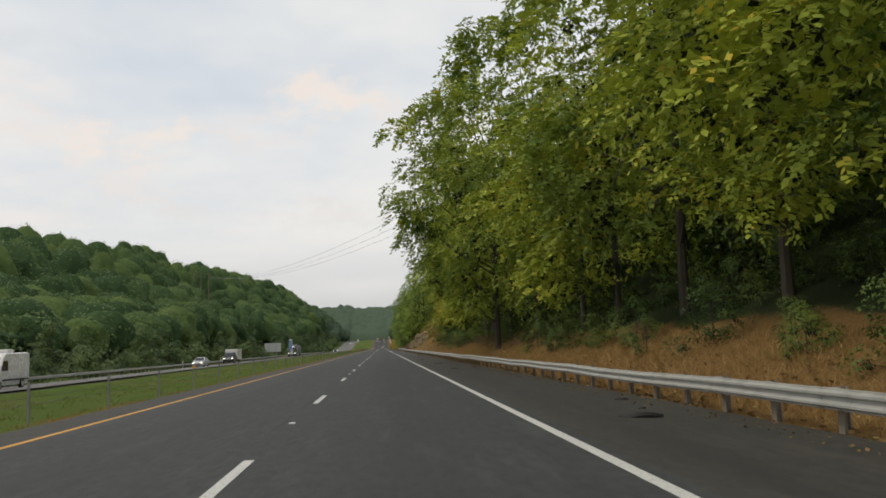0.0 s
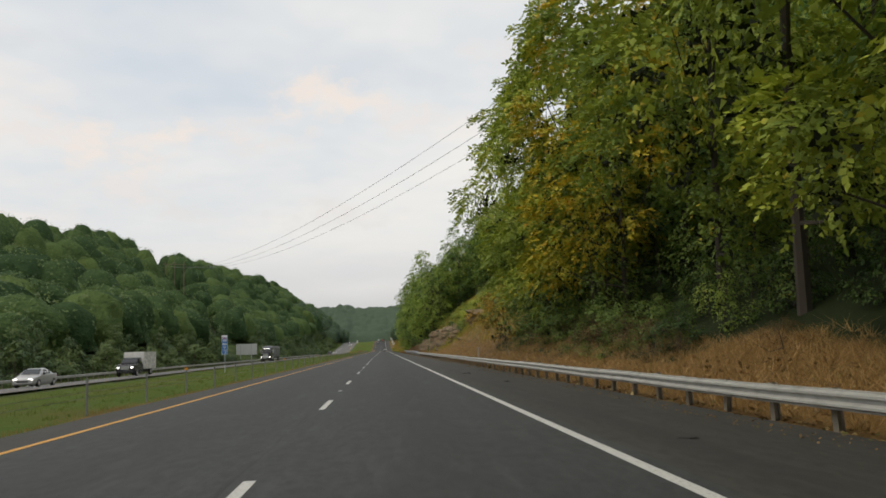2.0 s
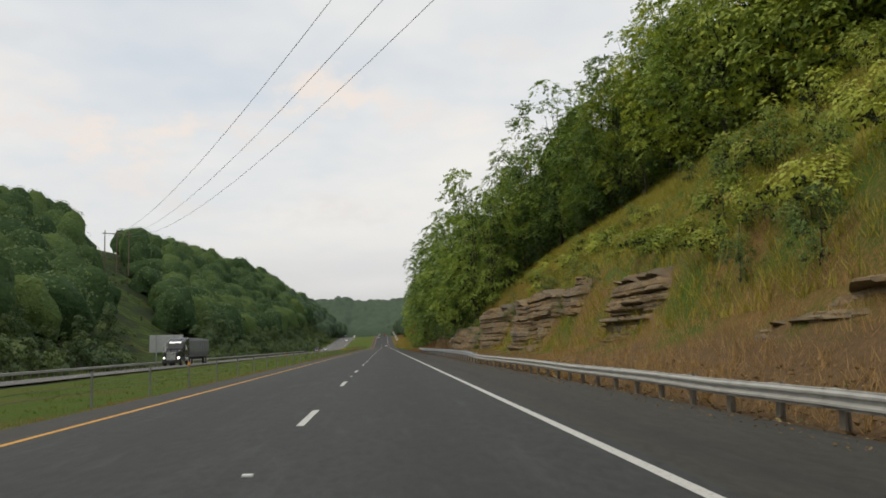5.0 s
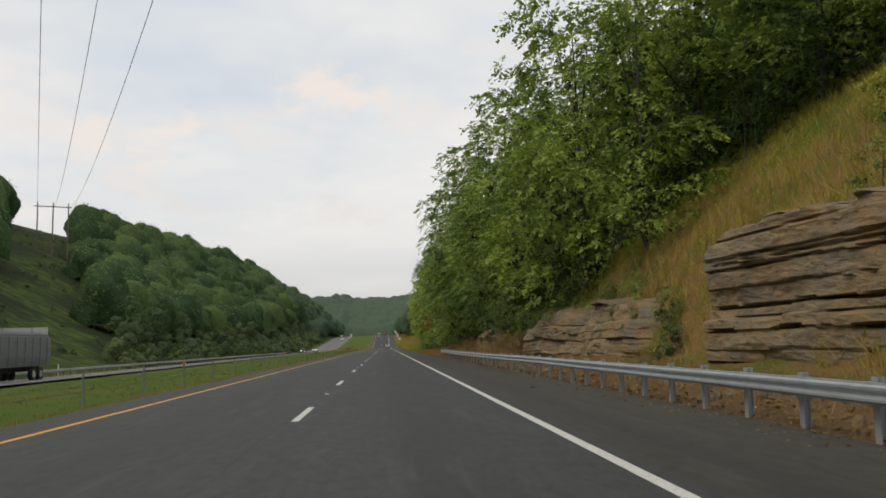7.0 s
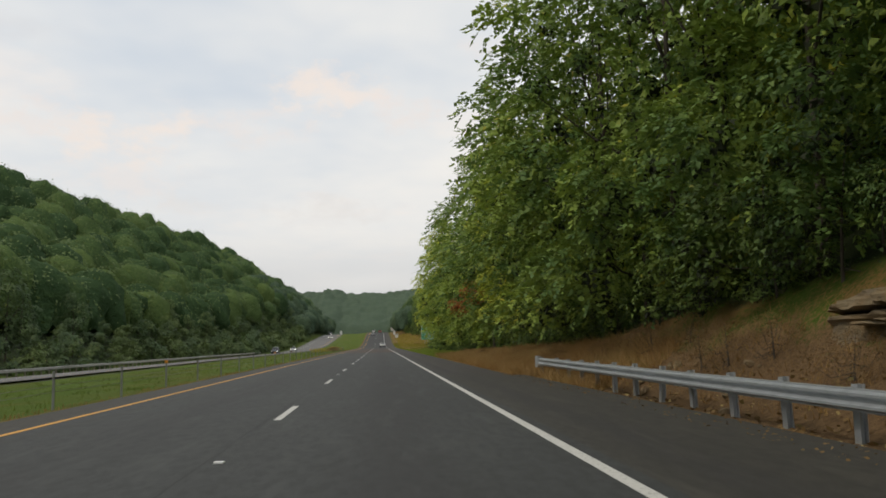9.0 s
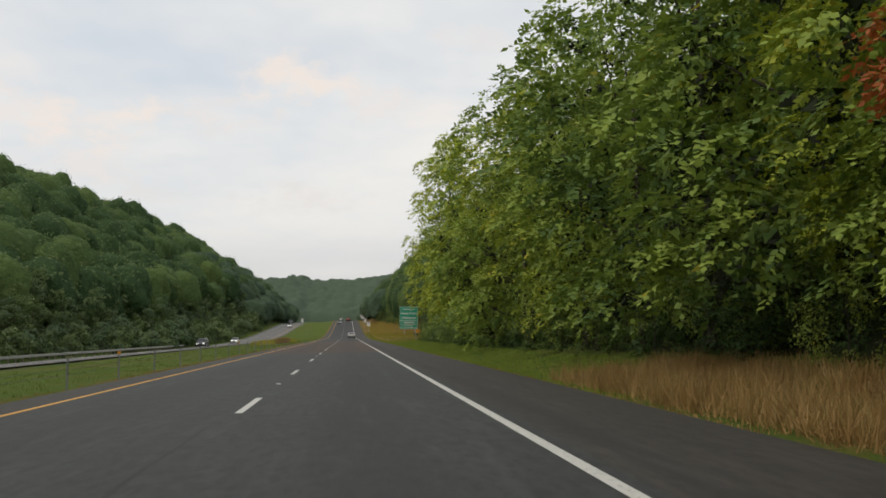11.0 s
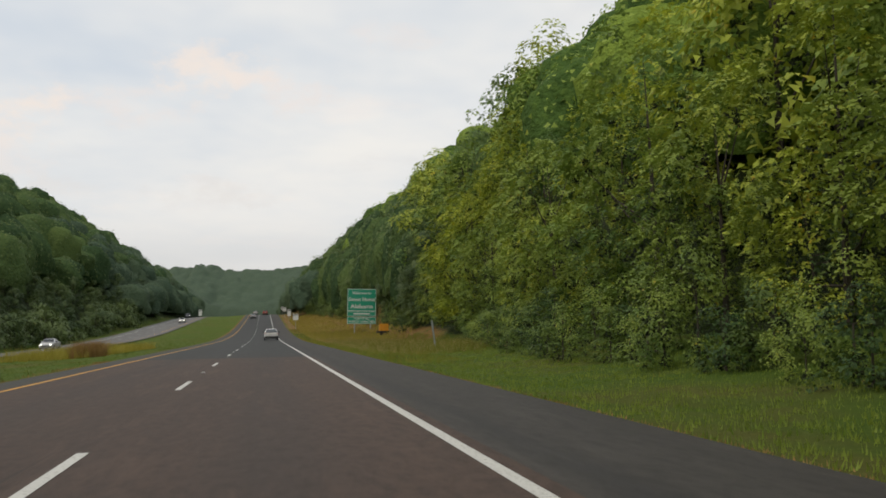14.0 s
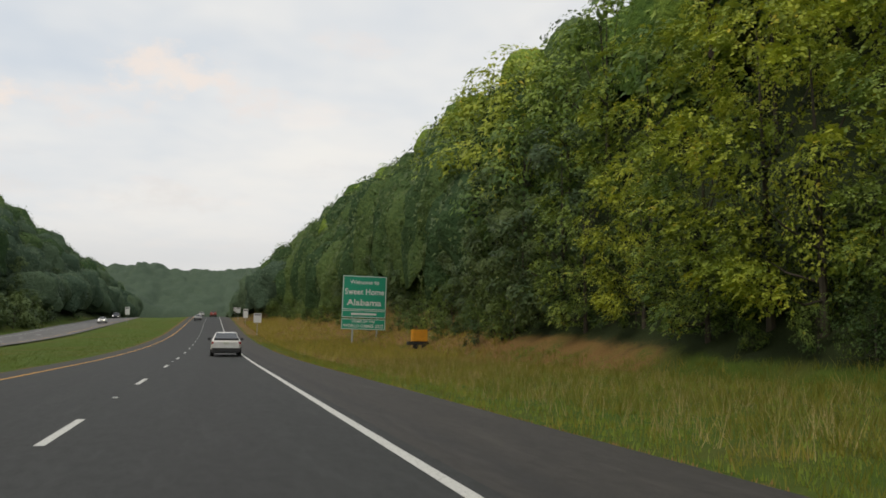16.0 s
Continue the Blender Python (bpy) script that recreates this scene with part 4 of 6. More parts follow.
def dome_leaves(rs, count, wide, tall, size, rise, waves):
    """Leaf sprays standing out of a crown's skin."""
    d = unit(rs.normal(size=(count, 3)) + np.array((0, 0, 0.45)))
    pos, lump = dome_point(d, wide * 1.04, tall * 1.02, waves)
    pos += d * (np.abs(rs.normal(size=count)) * size * 0.55)[:, None]
    face = unit(unit(d / np.array((1, 1, tall * 0.46 / wide))) + np.array((0, 0, rise * 0.4)) + rs.normal(size=(count, 3)) * 0.35 + (lump - 1)[:, None] * d * 1.5)
    length = size * rs.uniform(0.6, 1.3, count)
    return facets(pos, rs.normal(size=(count, 3)), face, length, length * 0.5, 3)


def dome_mould(cuts):
    bm = bmesh.new()
    bmesh.ops.create_icosphere(bm, subdivisions=cuts, radius=1.0)
    bmesh.ops.delete(bm, geom=[v for v in bm.verts if v.co.z < -0.6], context="VERTS")
    bm.verts.index_update()
    v, f = np.array([v.co[:] for v in bm.verts]), np.array([[v.index for v in f.verts] for f in bm.faces])
    bm.free()
    return v, f


def woods(name, label, spots, leaves, size, mat, canopy_mat, height, radius, seed, young=0, rise=0.5, cuts=3, sunk=0.2):
    """Far woodland whose trees cannot be counted."""
    rs = np.random.RandomState(seed)
    leafy, domes = [], []
    dome_v, dome_f = dome_mould(cuts)
    for x, y in spots:
        tall, wide = height * rs.uniform(0.75, 1.2), radius * rs.uniform(0.8, 1.2)
        if y < young:
            tall *= max(0.4, 1 - (young - y) / 260)
        if x < -92:
            tall *= 1.3
        spot = np.array((x, y, ground(x, y) - sunk * tall))
        waves = rs.uniform(0, math.tau, 3)
        leafy.append(dome_leaves(rs, leaves, wide, tall, size, rise, waves) + spot)
        domes.append(dome_point(unit(dome_v + rs.normal(size=dome_v.shape) * 0.04), wide, tall, waves)[0] + dome_v * rs.normal(size=(len(dome_v), 1)) * wide * 0.03 + spot)
    n = len(dome_v)
    skin = np.concatenate(domes)
    loose = np.concatenate(leafy) if leaves else np.empty((0, 3))
    faces = [tuple(f + k * n) for k in range(len(domes)) for f in dome_f] + [(i, i + 1, i + 2) for i in range(len(skin), len(skin) + len(loose), 3)]
    ob = solid(name, np.concatenate((skin, loose)), faces, canopy_mat, smooth=True)
    ob.data.materials.append(mat)
    ob.data.polygons.foreach_set("material_index", [0] * (len(dome_f) * len(domes)) + [1] * (len(loose) // 3))
    return tagged(ob, label, "woodland", kind="stuff")


spots = []
for row in range(10):
    y = 40.0 + 4 * row
    while y < 1000:
        x = -50 - row * 8.5 - rng.uniform(0, 6)
        if not corridor(x, y):
            spots.append((x, y))
        y += rng.uniform(7, 11) + row * 0.5
woods("hillside_wood", "dense green wood covering the far hillside", spots, 210, 0.55, LEAF_FAR, CANOPY_FAR, 15.2, 5.3, 3, 260)
spots = [(edge_x(y) + 13 + 8.5 * row + rng.uniform(-3, 3), y + rng.uniform(-4, 4)) for row in range(3) for y in range(10, 700, 12)]
far_spots = [(edge_x(y) + 2.0 + 5 * row + rng.uniform(-1, 1), y + rng.uniform(-2, 2)) for row in range(3) for y in range(560, 730, 6)]
woods("valley_foot_wood", "dark green wood along the foot of the hill", far_spots, 520, 0.5, LEAF_FAR, CANOPY_FAR, 20.5, 4.6, 9, sunk=0.3)
y = 540.0
while y < 690:
    plant(UNDER, edge_x(y) - rng.uniform(-0.8, 1.6) - (1.5 if y > 592 else 0), y, rng.uniform(0.7, 1.1), rng.uniform(0, 360), "shady green understorey sapling inside the wood", "sapling", "understorey")
    plant(SHRUB, edge_x(y) - rng.uniform(1.0, 3.0) - (1.5 if y > 592 else 0), y + 1.5, rng.uniform(0.8, 1.3), rng.uniform(0, 360), "leafy green shrub at the foot of the wood", "shrub", "undergrowth")
    y += rng.uniform(3.2, 4.4)
far_spots = [(edge_x(y) + 10 * row + rng.uniform(-3, 3), y + rng.uniform(-4, 4)) for row in range(7) for y in range(690, 1030, 10)]
far_spots += [(-37 - 8 * row - rng.uniform(0, 5), y + rng.uniform(-4, 4)) for row in range(4) for y in range(700, 930, 8)]
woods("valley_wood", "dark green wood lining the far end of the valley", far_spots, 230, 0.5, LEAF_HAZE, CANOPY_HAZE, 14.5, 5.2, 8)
woods("ridge_wood", "dense green wood along the ridge", spots, 300, 0.5, LEAF_DEEP, CANOPY_RIDGE, 17.0, 5.4, 4)
for k in range(60):
    t = rng.uniform(-0.15, 0.36)
    x, y = -97 + 167 * t + rng.uniform(-16, 8), 464 - 409 * t
    if x < -38:
        plant(LEFT_BUSH, x, y, rng.uniform(0.16, 0.34), rng.uniform(0, 360), "low dark green scrub on the cleared slope under the power line", "bush", "corridor scrub")


def hashed(a, b, c):
    """A steady chance value from 0 to 1 for a cell."""
    v = math.sin(a * 127.1 + b * 311.7 + c * 74.7) * 43758.5453
    return v - math.floor(v)


def far_canopy(x0, x1, y0, y1, step_x, step_y, cell):
    """The closed canopy of the far ridge: one uneven sheet of rounded tree tops."""
    cols, rows = int((x1 - x0) / step_x), int((y1 - y0) / step_y)
    verts = []
    for j in range(rows + 1):
        for i in range(cols + 1):
            x, y = x0 + (x1 - x0) * i / cols, y0 + (y1 - y0) * j / rows
            best = 0.0
            for a in (-1, 0, 1):
                for c in (-1, 0, 1):
                    ci, cj = math.floor(x / cell) + a, math.floor(y / cell) + c
                    tx, ty = (ci + 0.15 + 0.7 * hashed(ci, cj, 1)) * cell, (cj + 0.15 + 0.7 * hashed(ci, cj, 2)) * cell
                    d = ((x - tx) ** 2 + (y - ty) ** 2) / (cell * 0.8) ** 2
                    best = max(best, (0.35 + 0.65 * hashed(ci, cj, 3)) * math.sqrt(max(0.0, 1 - d)))
            verts.append((x, y, ground(x, y) + (min(1.0, j / 2) * 6.0 + 7.5 * best if j else -1.0)))
    w = cols + 1
    ob = solid("distant_wood", verts, [(j * w + i, j * w + i + 1, (j + 1) * w + i + 1, (j + 1) * w + i) for j in range(rows) for i in range(cols)], CANOPY_DIST_HAZE, smooth=True)
    return tagged(ob, "hazy distant wooded ridge across the valley", "woodland", kind="stuff")


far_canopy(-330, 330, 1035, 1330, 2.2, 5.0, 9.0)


def grass(name, label, mat, places, low, high, width, seed, tuft=1, lean=0.35):
    """Blades of grass: one slim blade each."""
    rs = np.random.RandomState(seed)
    p = np.array([(x, y, ground(x, y)) for x, y in places])
    p = np.repeat(p, tuft, axis=0)
    n = len(p)
    p[:, :2] += rs.normal(size=(n, 2)) * (0.09 if tuft > 1 else 0)
    h = rs.uniform(low, high, n)
    turn = rs.uniform(0, math.tau, n)
    side = np.stack((np.cos(turn), np.sin(turn), np.zeros(n)), 1) * (width * rs.uniform(0.6, 1.3, n))[:, None]
    tip = np.stack((rs.normal(size=n) * lean, rs.normal(size=n) * lean, np.ones(n)), 1) * h[:, None]
    v = np.empty((n, 3, 3))
    v[:, 0], v[:, 1], v[:, 2] = p - side, p + side, p + tip
    v[:, :2, 2] -= 0.05
    return tagged(new(name, blades_mesh(name, v.reshape(-1, 3), 3, mat)), label, "grass", kind="stuff")


def scatter(n, x0, x1, y0, y1, seed, by_edge=False):
    r = random.Random(seed)
    out = []
    for _ in range(n):
        y = r.uniform(y0, y1)
        x = r.uniform(x0, edge_x(y) + x1 if by_edge else x1)
        if x > 6.85 or x < -5.2:
            out.append((x, y))
    return out


grass("dry_bank_grass", "tall dry tan grass on the bank behind the guardrail", BLADE_DRY, scatter(7000, 8.0, 10.8, 0, 112, 1), 0.08, 0.34, 0.010, 1, 7, 0.9)
grass("dry_verge_grass", "tall dry brown grass on the verge", BLADE_DRY, scatter(6800, 7.3, -2.0, 296, 358, 2, True), 0.16, 0.60, 0.011, 2, 8, 0.5)
grass("rock_foot_grass", "thin dry brown grass along the foot of the rocks", BLADE_DRY, scatter(3600, 7.9, 12.0, 108, 200, 3), 0.12, 0.45, 0.011, 3, 6, 0.5)
grass("rock_foot_weeds", "sparse low dead weeds on the rubbly soil below the rocks", BLADE_DRY, scatter(2600, 8.2, 11.0, 196, 302, 14), 0.05, 0.24, 0.011, 14, 5, 0.6)
grass("bank_grass", "rank yellow-green grass on the steep bank", BLADE_LUSH, scatter(17500, 11.4, 29, 112, 262, 4), 0.25, 0.8, 0.018, 4, 6, 0.5)
grass("dry_slope_grass", "dry orange-tan grass on the slope above the rocks", BLADE_DRY, scatter(1100, 11.6, 17, 226, 254, 17), 0.25, 0.7, 0.014, 17, 6, 0.5)
grass("verge_straw", "pale straw stalks among the dry brown verge grass", BLADE_STRAW, scatter(1500, 7.6, -2.4, 312, 358, 18, True), 0.2, 0.55, 0.007, 18, 5, 0.5)
grass("verge_grass", "green grass on the verge beside the shoulder", BLADE_VERGE, scatter(13400, 6.9, -2.0, 351, 540, 5, True), 0.04, 0.13, 0.020, 5, 7)
grass("tall_verge_grass", "tall seeding grass with pale tips on the verge", BLADE_LUSH, scatter(3200, 7.1, 11, 462, 620, 6), 0.08, 0.26, 0.010, 6, 7)
grass("deep_verge_grass", "deep rank seeding grass below the wood", BLADE_LUSH, scatter(8000, 10.0, 21, 474, 600, 16), 0.16, 0.5, 0.012, 16, 7, 0.45)
grass("far_bank_grass", "rank yellow-green grass on the bank below the far wood", BLADE_LUSH, scatter(5200, 9.0, -1.0, 540, 690, 19, True), 0.25, 0.7, 0.022, 19, 5, 0.5)
grass("far_bank_straw", "dry tan grass on the bank around the welcome sign", BLADE_DRY, scatter(2600, 9.0, -2.0, 530, 680, 20, True), 0.2, 0.55, 0.02, 20, 4, 0.5)
grass("seed_heads", "pale straw-coloured seed heads among the verge grass", BLADE_STRAW, scatter(1500, 8.4, 18, 474, 560, 7), 0.3, 0.7, 0.006, 7, 4)
grass("verge_dry_fringe", "dry tan grass fringe along the shoulder", BLADE_DRY, scatter(3600, 6.82, 7.1, 345, 560, 8), 0.02, 0.06, 0.022, 8, 5)
grass("median_fringe", "dry brown grass fringe along the inner shoulder", BLADE_DRY, scatter(6000, -6.0, -5.2, 5, 470, 9), 0.03, 0.09, 0.012, 9, 4)
grass("median_grass", "short green grass on the median", BLADE_GREEN, scatter(9500, -17, -6, 8, 720, 10), 0.05, 0.14, 0.016, 10, 6)
grass("median_weeds", "rank green weeds on the median", BLADE_LUSH, scatter(1200, -16, -9.5, 486, 520, 12), 0.4, 1.0, 0.015, 12, 7)
grass("median_dry_clump", "clump of tall dry russet weeds on the median", BLADE_DRY, scatter(400, -11.2, -9.2, 487.5, 490, 13), 0.6, 1.3, 0.015, 13, 7)
for x, y, s in ((-6.1, 78, 0.10), (-6.0, 50, 0.09), (-6.2, 29.5, 0.10), (-6.3, 252, 0.09), (-6.4, 281, 0.12), (-6.2, 455, 0.15), (-6.9, 236, 0.08)):
    plant(SHRUB, x, y, s, 0, "small dark weed clump at the median's edge", "weed", "median weeds", 0.05)

# ---- rock cut ----


def outcrop(y0, y1, z0, z1, x_near, x_far, label, beds=0.42, ragged=0.25, batter=0.25, seed=1, joint=3.5, crest=0.25):
    """A face of bedded stone from y0 to y1: beds of uneven thickness that stand in and out, split by upright joints, with open cracks between them."""
    r = random.Random(seed)
    span = math.hypot(y1 - y0, x_far - x_near)
    ob = thing("rock_outcrop", label, "rock face", "rock faces", pose(x_near, y0, 0, 0, 0, -math.degrees(math.atan2(x_far - x_near, y1 - y0))))
    tall = z1 - z0
    bounds, z = [], 0.0
    while z < tall * 1.3:
        z += beds * r.choice((0.3, 0.45, 0.6, 0.9, 1.5))
        bounds.append(z)
    out = [r.uniform(-ragged, ragged) for _ in range(len(bounds) + 2)]
    gape = [r.choice((0.04, 0.08, 0.16, 0.42)) for _ in range(len(bounds) + 2)]
    nu, nv = max(8, int(span / 0.16)), max(8, int(tall / 0.055))
    verts = []
    for i in range(nu + 1):
        u = span * i / nu
        wave = 0.22 * noise.noise((u * 0.16, seed, 0)) + 0.05 * noise.noise((u * 0.9, seed, 4))
        side = min(u, span - u)
        end = max(0.0, 1.0 - side / 2.6) ** 2 * (2.2 + 0.8 * noise.noise((u * 0.7, seed, 5)))
        rim = tall * min(1.0, 0.42 + side / 5.0) * (1 - crest * (0.5 + 0.9 * noise.noise((u * 0.22, seed, 9)) + 0.25 * noise.noise((u * 1.1, seed, 2))))
        for j in range(nv + 1):
            h = tall * j / nv
            level = h + wave
            k = int(np.searchsorted(bounds, level))
            cell = math.floor((u + 7.3 * hashed(k, seed, 1) + 0.25 * noise.noise((u, h * 2, seed))) / (joint * (0.6 + 0.8 * hashed(k, seed, 2))))
            x = batter * h + out[k] + ragged * 1.1 * (hashed(cell, k, seed) - 0.5)
            gap = min(abs(level - bounds[k]), abs(level - bounds[k - 1]) if k else 1.0)
            which = k if abs(level - bounds[k]) <= gap + 1e-6 else k - 1
            if gap < 0.05 and noise.noise((u * 0.35, which * 3.1, seed)) > -0.12:
                x += gape[which] * (1 - gap / 0.06) * 1.3
            x += 0.10 * noise.noise((u * 0.8, h * 1.6, seed)) + 0.05 * noise.noise((u * 2.6, h * 6.0, seed + 3)) + 0.02 * noise.noise((u * 7, h * 15, seed))
            x += 0.30 * noise.noise((u * 0.25, h * 0.55, seed + 8))
            if h < 0.5:
                x += max(0.0, noise.noise((u * 0.2, seed, 13)) + 0.25) * (0.5 - h) * 2.2
            x += end * 0.6 * (h / tall) ** 2
            over = max(0.0, h - rim)
            verts.append((x + end + over * 2.2, u, z0 + h - over * 0.72))
        verts.append((batter * tall + 3.4, u, z0 + tall * 0.96))
    m = nv + 2
    faces = [(i * m + j, i * m + j + 1, (i + 1) * m + j + 1, (i + 1) * m + j) for i in range(nu) for j in range(m - 1)]
    solid("face", verts, faces, ROCK, ob)
    for _ in range(int(span / 2.2)):
        # loose ledges that jut from the face
        k, u = r.randrange(len(bounds)), r.uniform(0.8, max(0.9, span - 2.0))
        if bounds[k] > tall * 0.8:
            continue
        length, thick = r.uniform(0.7, 2.2), beds * r.uniform(0.2, 0.45)
        bm = bmesh.new()
        bmesh.ops.create_cube(bm, size=1)
        bmesh.ops.subdivide_edges(bm, edges=bm.edges, cuts=3, use_grid_fill=True)
        for v in bm.verts:
            q = v.co * 2.0 + Vector((u, k, seed))
            v.co += Vector((0.13 * noise.noise(q), 0.06 * noise.noise(q * 1.7), 0.16 * noise.noise(q + Vector((0, 9, 0)))))
        led = part("ledge", bm, ROCK, ob)
        led.matrix_basis = Matrix.LocRotScale((batter * bounds[k] + out[k] + 0.32, u, z0 + bounds[k]), Euler((r.uniform(-0.03, 0.03), 0, r.uniform(-0.12, 0.12))), (1.0, length, thick))
    return ob


outcrop(198, 219.5, 0.2, 5.0, 12.6, 11.0, "tall face of layered brown sandstone above the guardrail", 0.36, 0.13, 0.12, 1, 5.0)
outcrop(223.5, 238.5, 0.5, 4.9, 12.2, 10.7, "massive grey-brown sandstone face with a dark undercut", 0.36, 0.13, 0.12, 11, 6.0, 0.25)
outcrop(243, 265, 0.0, 3.5, 11.2, 9.6, "broken weathered grey-brown blocks with dry plants", 0.62, 0.20, 0.26, 2, 1.5, 0.5)
outcrop(275.5, 290, 0.0, 2.4, 10.1, 9.7, "tan layered sandstone face hung with dead vines", 0.40, 0.10, 0.15, 3, 3.0)
outcrop(157, 163, 3.4, 5.6, 11.9, 11.3, "overhanging orange-brown stone ledges on the bank", 0.26, 0.28, -0.05, 5, 2.0)
outcrop(160, 174, 0.4, 2.6, 10.8, 10.1, "broken brown ledges low on the bank", 0.30, 0.25, 0.3, 6, 1.6, 0.6)
outcrop(153, 156.5, 4.0, 5.1, 13.0, 12.8, "small pale ledge high on the grassy bank", 0.24, 0.15, 0.1, 7, 1.5)
outcrop(182, 192.5, 0.4, 4.6, 11.7, 11.1, "stack of thin grey-brown ledges rising from the bank", 0.24, 0.22, 0.25, 8, 2.5, 0.4)
r = random.Random(5)
bm = bmesh.new()
for k in range(200):
    y = r.uniform(175, 300)
    x = r.uniform(7.9, 9.7)
    s = r.uniform(0.05, 0.2) * (1.6 if r.random() < 0.1 else 1)
    bmesh.ops.create_icosphere(bm, subdivisions=1, radius=s, matrix=Matrix.LocRotScale((x, y, ground(x, y) + s * 0.2), Euler((r.random() * 3, r.random() * 3, r.random() * 3)), (1.3, 0.9, 0.6)))
tagged(part("rubble", bm, ROCK, None), "broken brown stones scattered below the rock face", "rubble", kind="stuff")



def leaf_litter(name, label, count, x0, x1, y0, y1, size, mat, seed):
    """Fallen leaves and scraps lying on the ground."""
    rs = np.random.RandomState(seed)
    p = np.stack((rs.uniform(x0, x1, count), rs.uniform(y0, y1, count), np.zeros(count)), 1)
    on_road = p[:, 0] < 7.3
    p[:, 2] = [(-0.13 * (x - 3.95) / 3.33 if road_side else ground(x, y)) for (x, y, _), road_side in zip(p, on_road)]
    face = unit(np.array((0, 0, 1.0)) + rs.normal(size=(count, 3)) * 0.35)
    length = size * rs.uniform(0.5, 1.5, count)
    p[:, 2] += length * 0.25 + 0.004
    v = facets(p, rs.normal(size=(count, 3)), face, length, length * 0.4, 4)
    return tagged(new(name, blades_mesh(name, v, 4, mat)), label, "leaf litter", kind="stuff")


leaf_litter("bank_litter", "brown fallen leaves and twigs under the guardrail", 15000, 7.35, 9.6, 0, 305, 0.10, LEAF_DRY, 21)
leaf_litter("pale_litter", "pale dry leaf scraps under the guardrail", 2600, 7.3, 9.4, 0, 305, 0.08, BLADE_STRAW, 22)
leaf_litter("shoulder_litter", "brown leaf scraps along the edge of the shoulder", 5200, 6.3, 7.35, 0, 305, 0.05, LEAF_DRY, 23)

# ---- guardrails ----
W_BEAM = [(0.0, -0.155), (0.018, -0.15), (0.018, -0.125), (0.08, -0.095), (0.08, -0.06), (0.018, -0.02), (0.018, 0.02), (0.08, 0.06), (0.08, 0.095), (0.018, 0.125), (0.018, 0.15), (0.0, 0.155)]


def beam_mesh(name, length, mat, side):
    """A length of W-beam. side: -1 when its face looks to -x."""
    ring = [(side * (a + 0.004), b * 0.93) for a, b in W_BEAM] + [(side * (a - 0.004), b * 0.93) for a, b in reversed(W_BEAM)]
    bm = loft([[(x, y, z) for x, z in ring] for y in (0, length)])
    me = bpy.data.meshes.new(name)
    bm.to_mesh(me)
    bm.free()
    me.materials.append(mat)
    return me


def post_mesh(name, height, mat):
    """A steel I-section post."""
    bm = box(-0.075, 0.075, -0.05, -0.044, -0.5, height)
    box(-0.075, 0.075, 0.044, 0.05, -0.5, height, bm=bm)
    box(-0.004, 0.004, -0.044, 0.044, -0.5, height, bm=bm)
    bmesh.ops.rotate(bm, verts=bm.verts, matrix=Matrix.Rotation(radians(90), 3, "Z"))
    me = bpy.data.meshes.new(name)
    bm.to_mesh(me)
    bm.free()
    me.materials.append(mat)
    return me


def child(name, me, parent, m, label=""):
    ob = new(name, me)
    ob.parent = parent
    ob.matrix_basis = m
    return tagged(ob, label)


def block_mesh(mat):
    bm = box(-0.09, 0.09, -0.07, 0.07, -0.135, 0.135, 0.01)
    me = bpy.data.meshes.new("blockout")
    bm.to_mesh(me)
    bm.free()
    me.materials.append(mat)
    return me


def guardrail(y0, y1, line, side, beam_mat, post_mat, block_mat, top, stand, label, wobble, raised, seed):
    r = random.Random(seed)
    level = top if callable(top) else (lambda y: top)
    rail = thing("guardrail", label, "guardrail", "guardrails")
    beam, post, block = beam_mesh("rail_beam", 3.86, beam_mat, side), post_mesh("post", stand, post_mat), block_mesh(block_mat)
    n = int((y1 - y0) / 3.81)
    dips = [r.uniform(-wobble, wobble) for _ in range(n + 1)]
    for k in range(n):
        ya, yb = y0 + k * 3.81, y0 + (k + 1) * 3.81
        za, zb = zroad(ya) + level(ya) + dips[k], zroad(yb) + level(yb) + dips[k + 1]
        xa, xb = line(ya), line(yb)
        child("rail_beam", beam, rail, Matrix.Translation((xa, ya, za - 0.155)) @ pose(0, 0, 0, math.degrees(math.atan2(zb - za, 3.81)), 0, -math.degrees(math.atan2(xb - xa, 3.81))))
        for j in (0, 1):
            y = ya + 1.905 * j
            x = line(y) - side * 0.26
            z = zroad(y) + level(y) + (dips[k] + dips[k + 1]) / 2 * j + dips[k] * (1 - j) - 0.155
            child("post", post, rail, pose(x, y, z + 0.155 - stand + raised + r.uniform(-0.02, 0.02), r.uniform(-2, 2), r.uniform(-2.5, 2.5), 0))
            child("blockout", block, rail, pose(line(y) - side * 0.10, y, z))
    return rail


guardrail(-12, 210, lambda y: 7.4, -1, OLD_STEEL, RUST_STEEL, OLD_STEEL, 0.435, 0.68, "weathered grey W-beam guardrail on short rusty posts", 0.022, -0.02, 1)
guardrail(208.98, 304.3, lambda y: 7.4 + 0.2 * max(0, (y - 272) / 25) ** 2, -1, STEEL, STEEL, STEEL, lambda y: float(np.interp(y, (209, 216, 246, 264), (0.50, 0.60, 0.60, 0.54))), 0.85, "newer galvanised W-beam guardrail with steel posts", 0.006, 0.03, 2)
end = thing("guardrail_terminal", "galvanised end terminal of the roadside guardrail", "guardrail end", at=pose(7.8, 305.3, -0.08))
part("end_plate", box(-0.05, 0.12, -0.2, 0.25, 0.22, 0.66, 0.02), STEEL, end)
part("rail_beam", box(-0.03, 0.03, -1.2, -0.2, 0.30, 0.59, 0.01), STEEL, end)
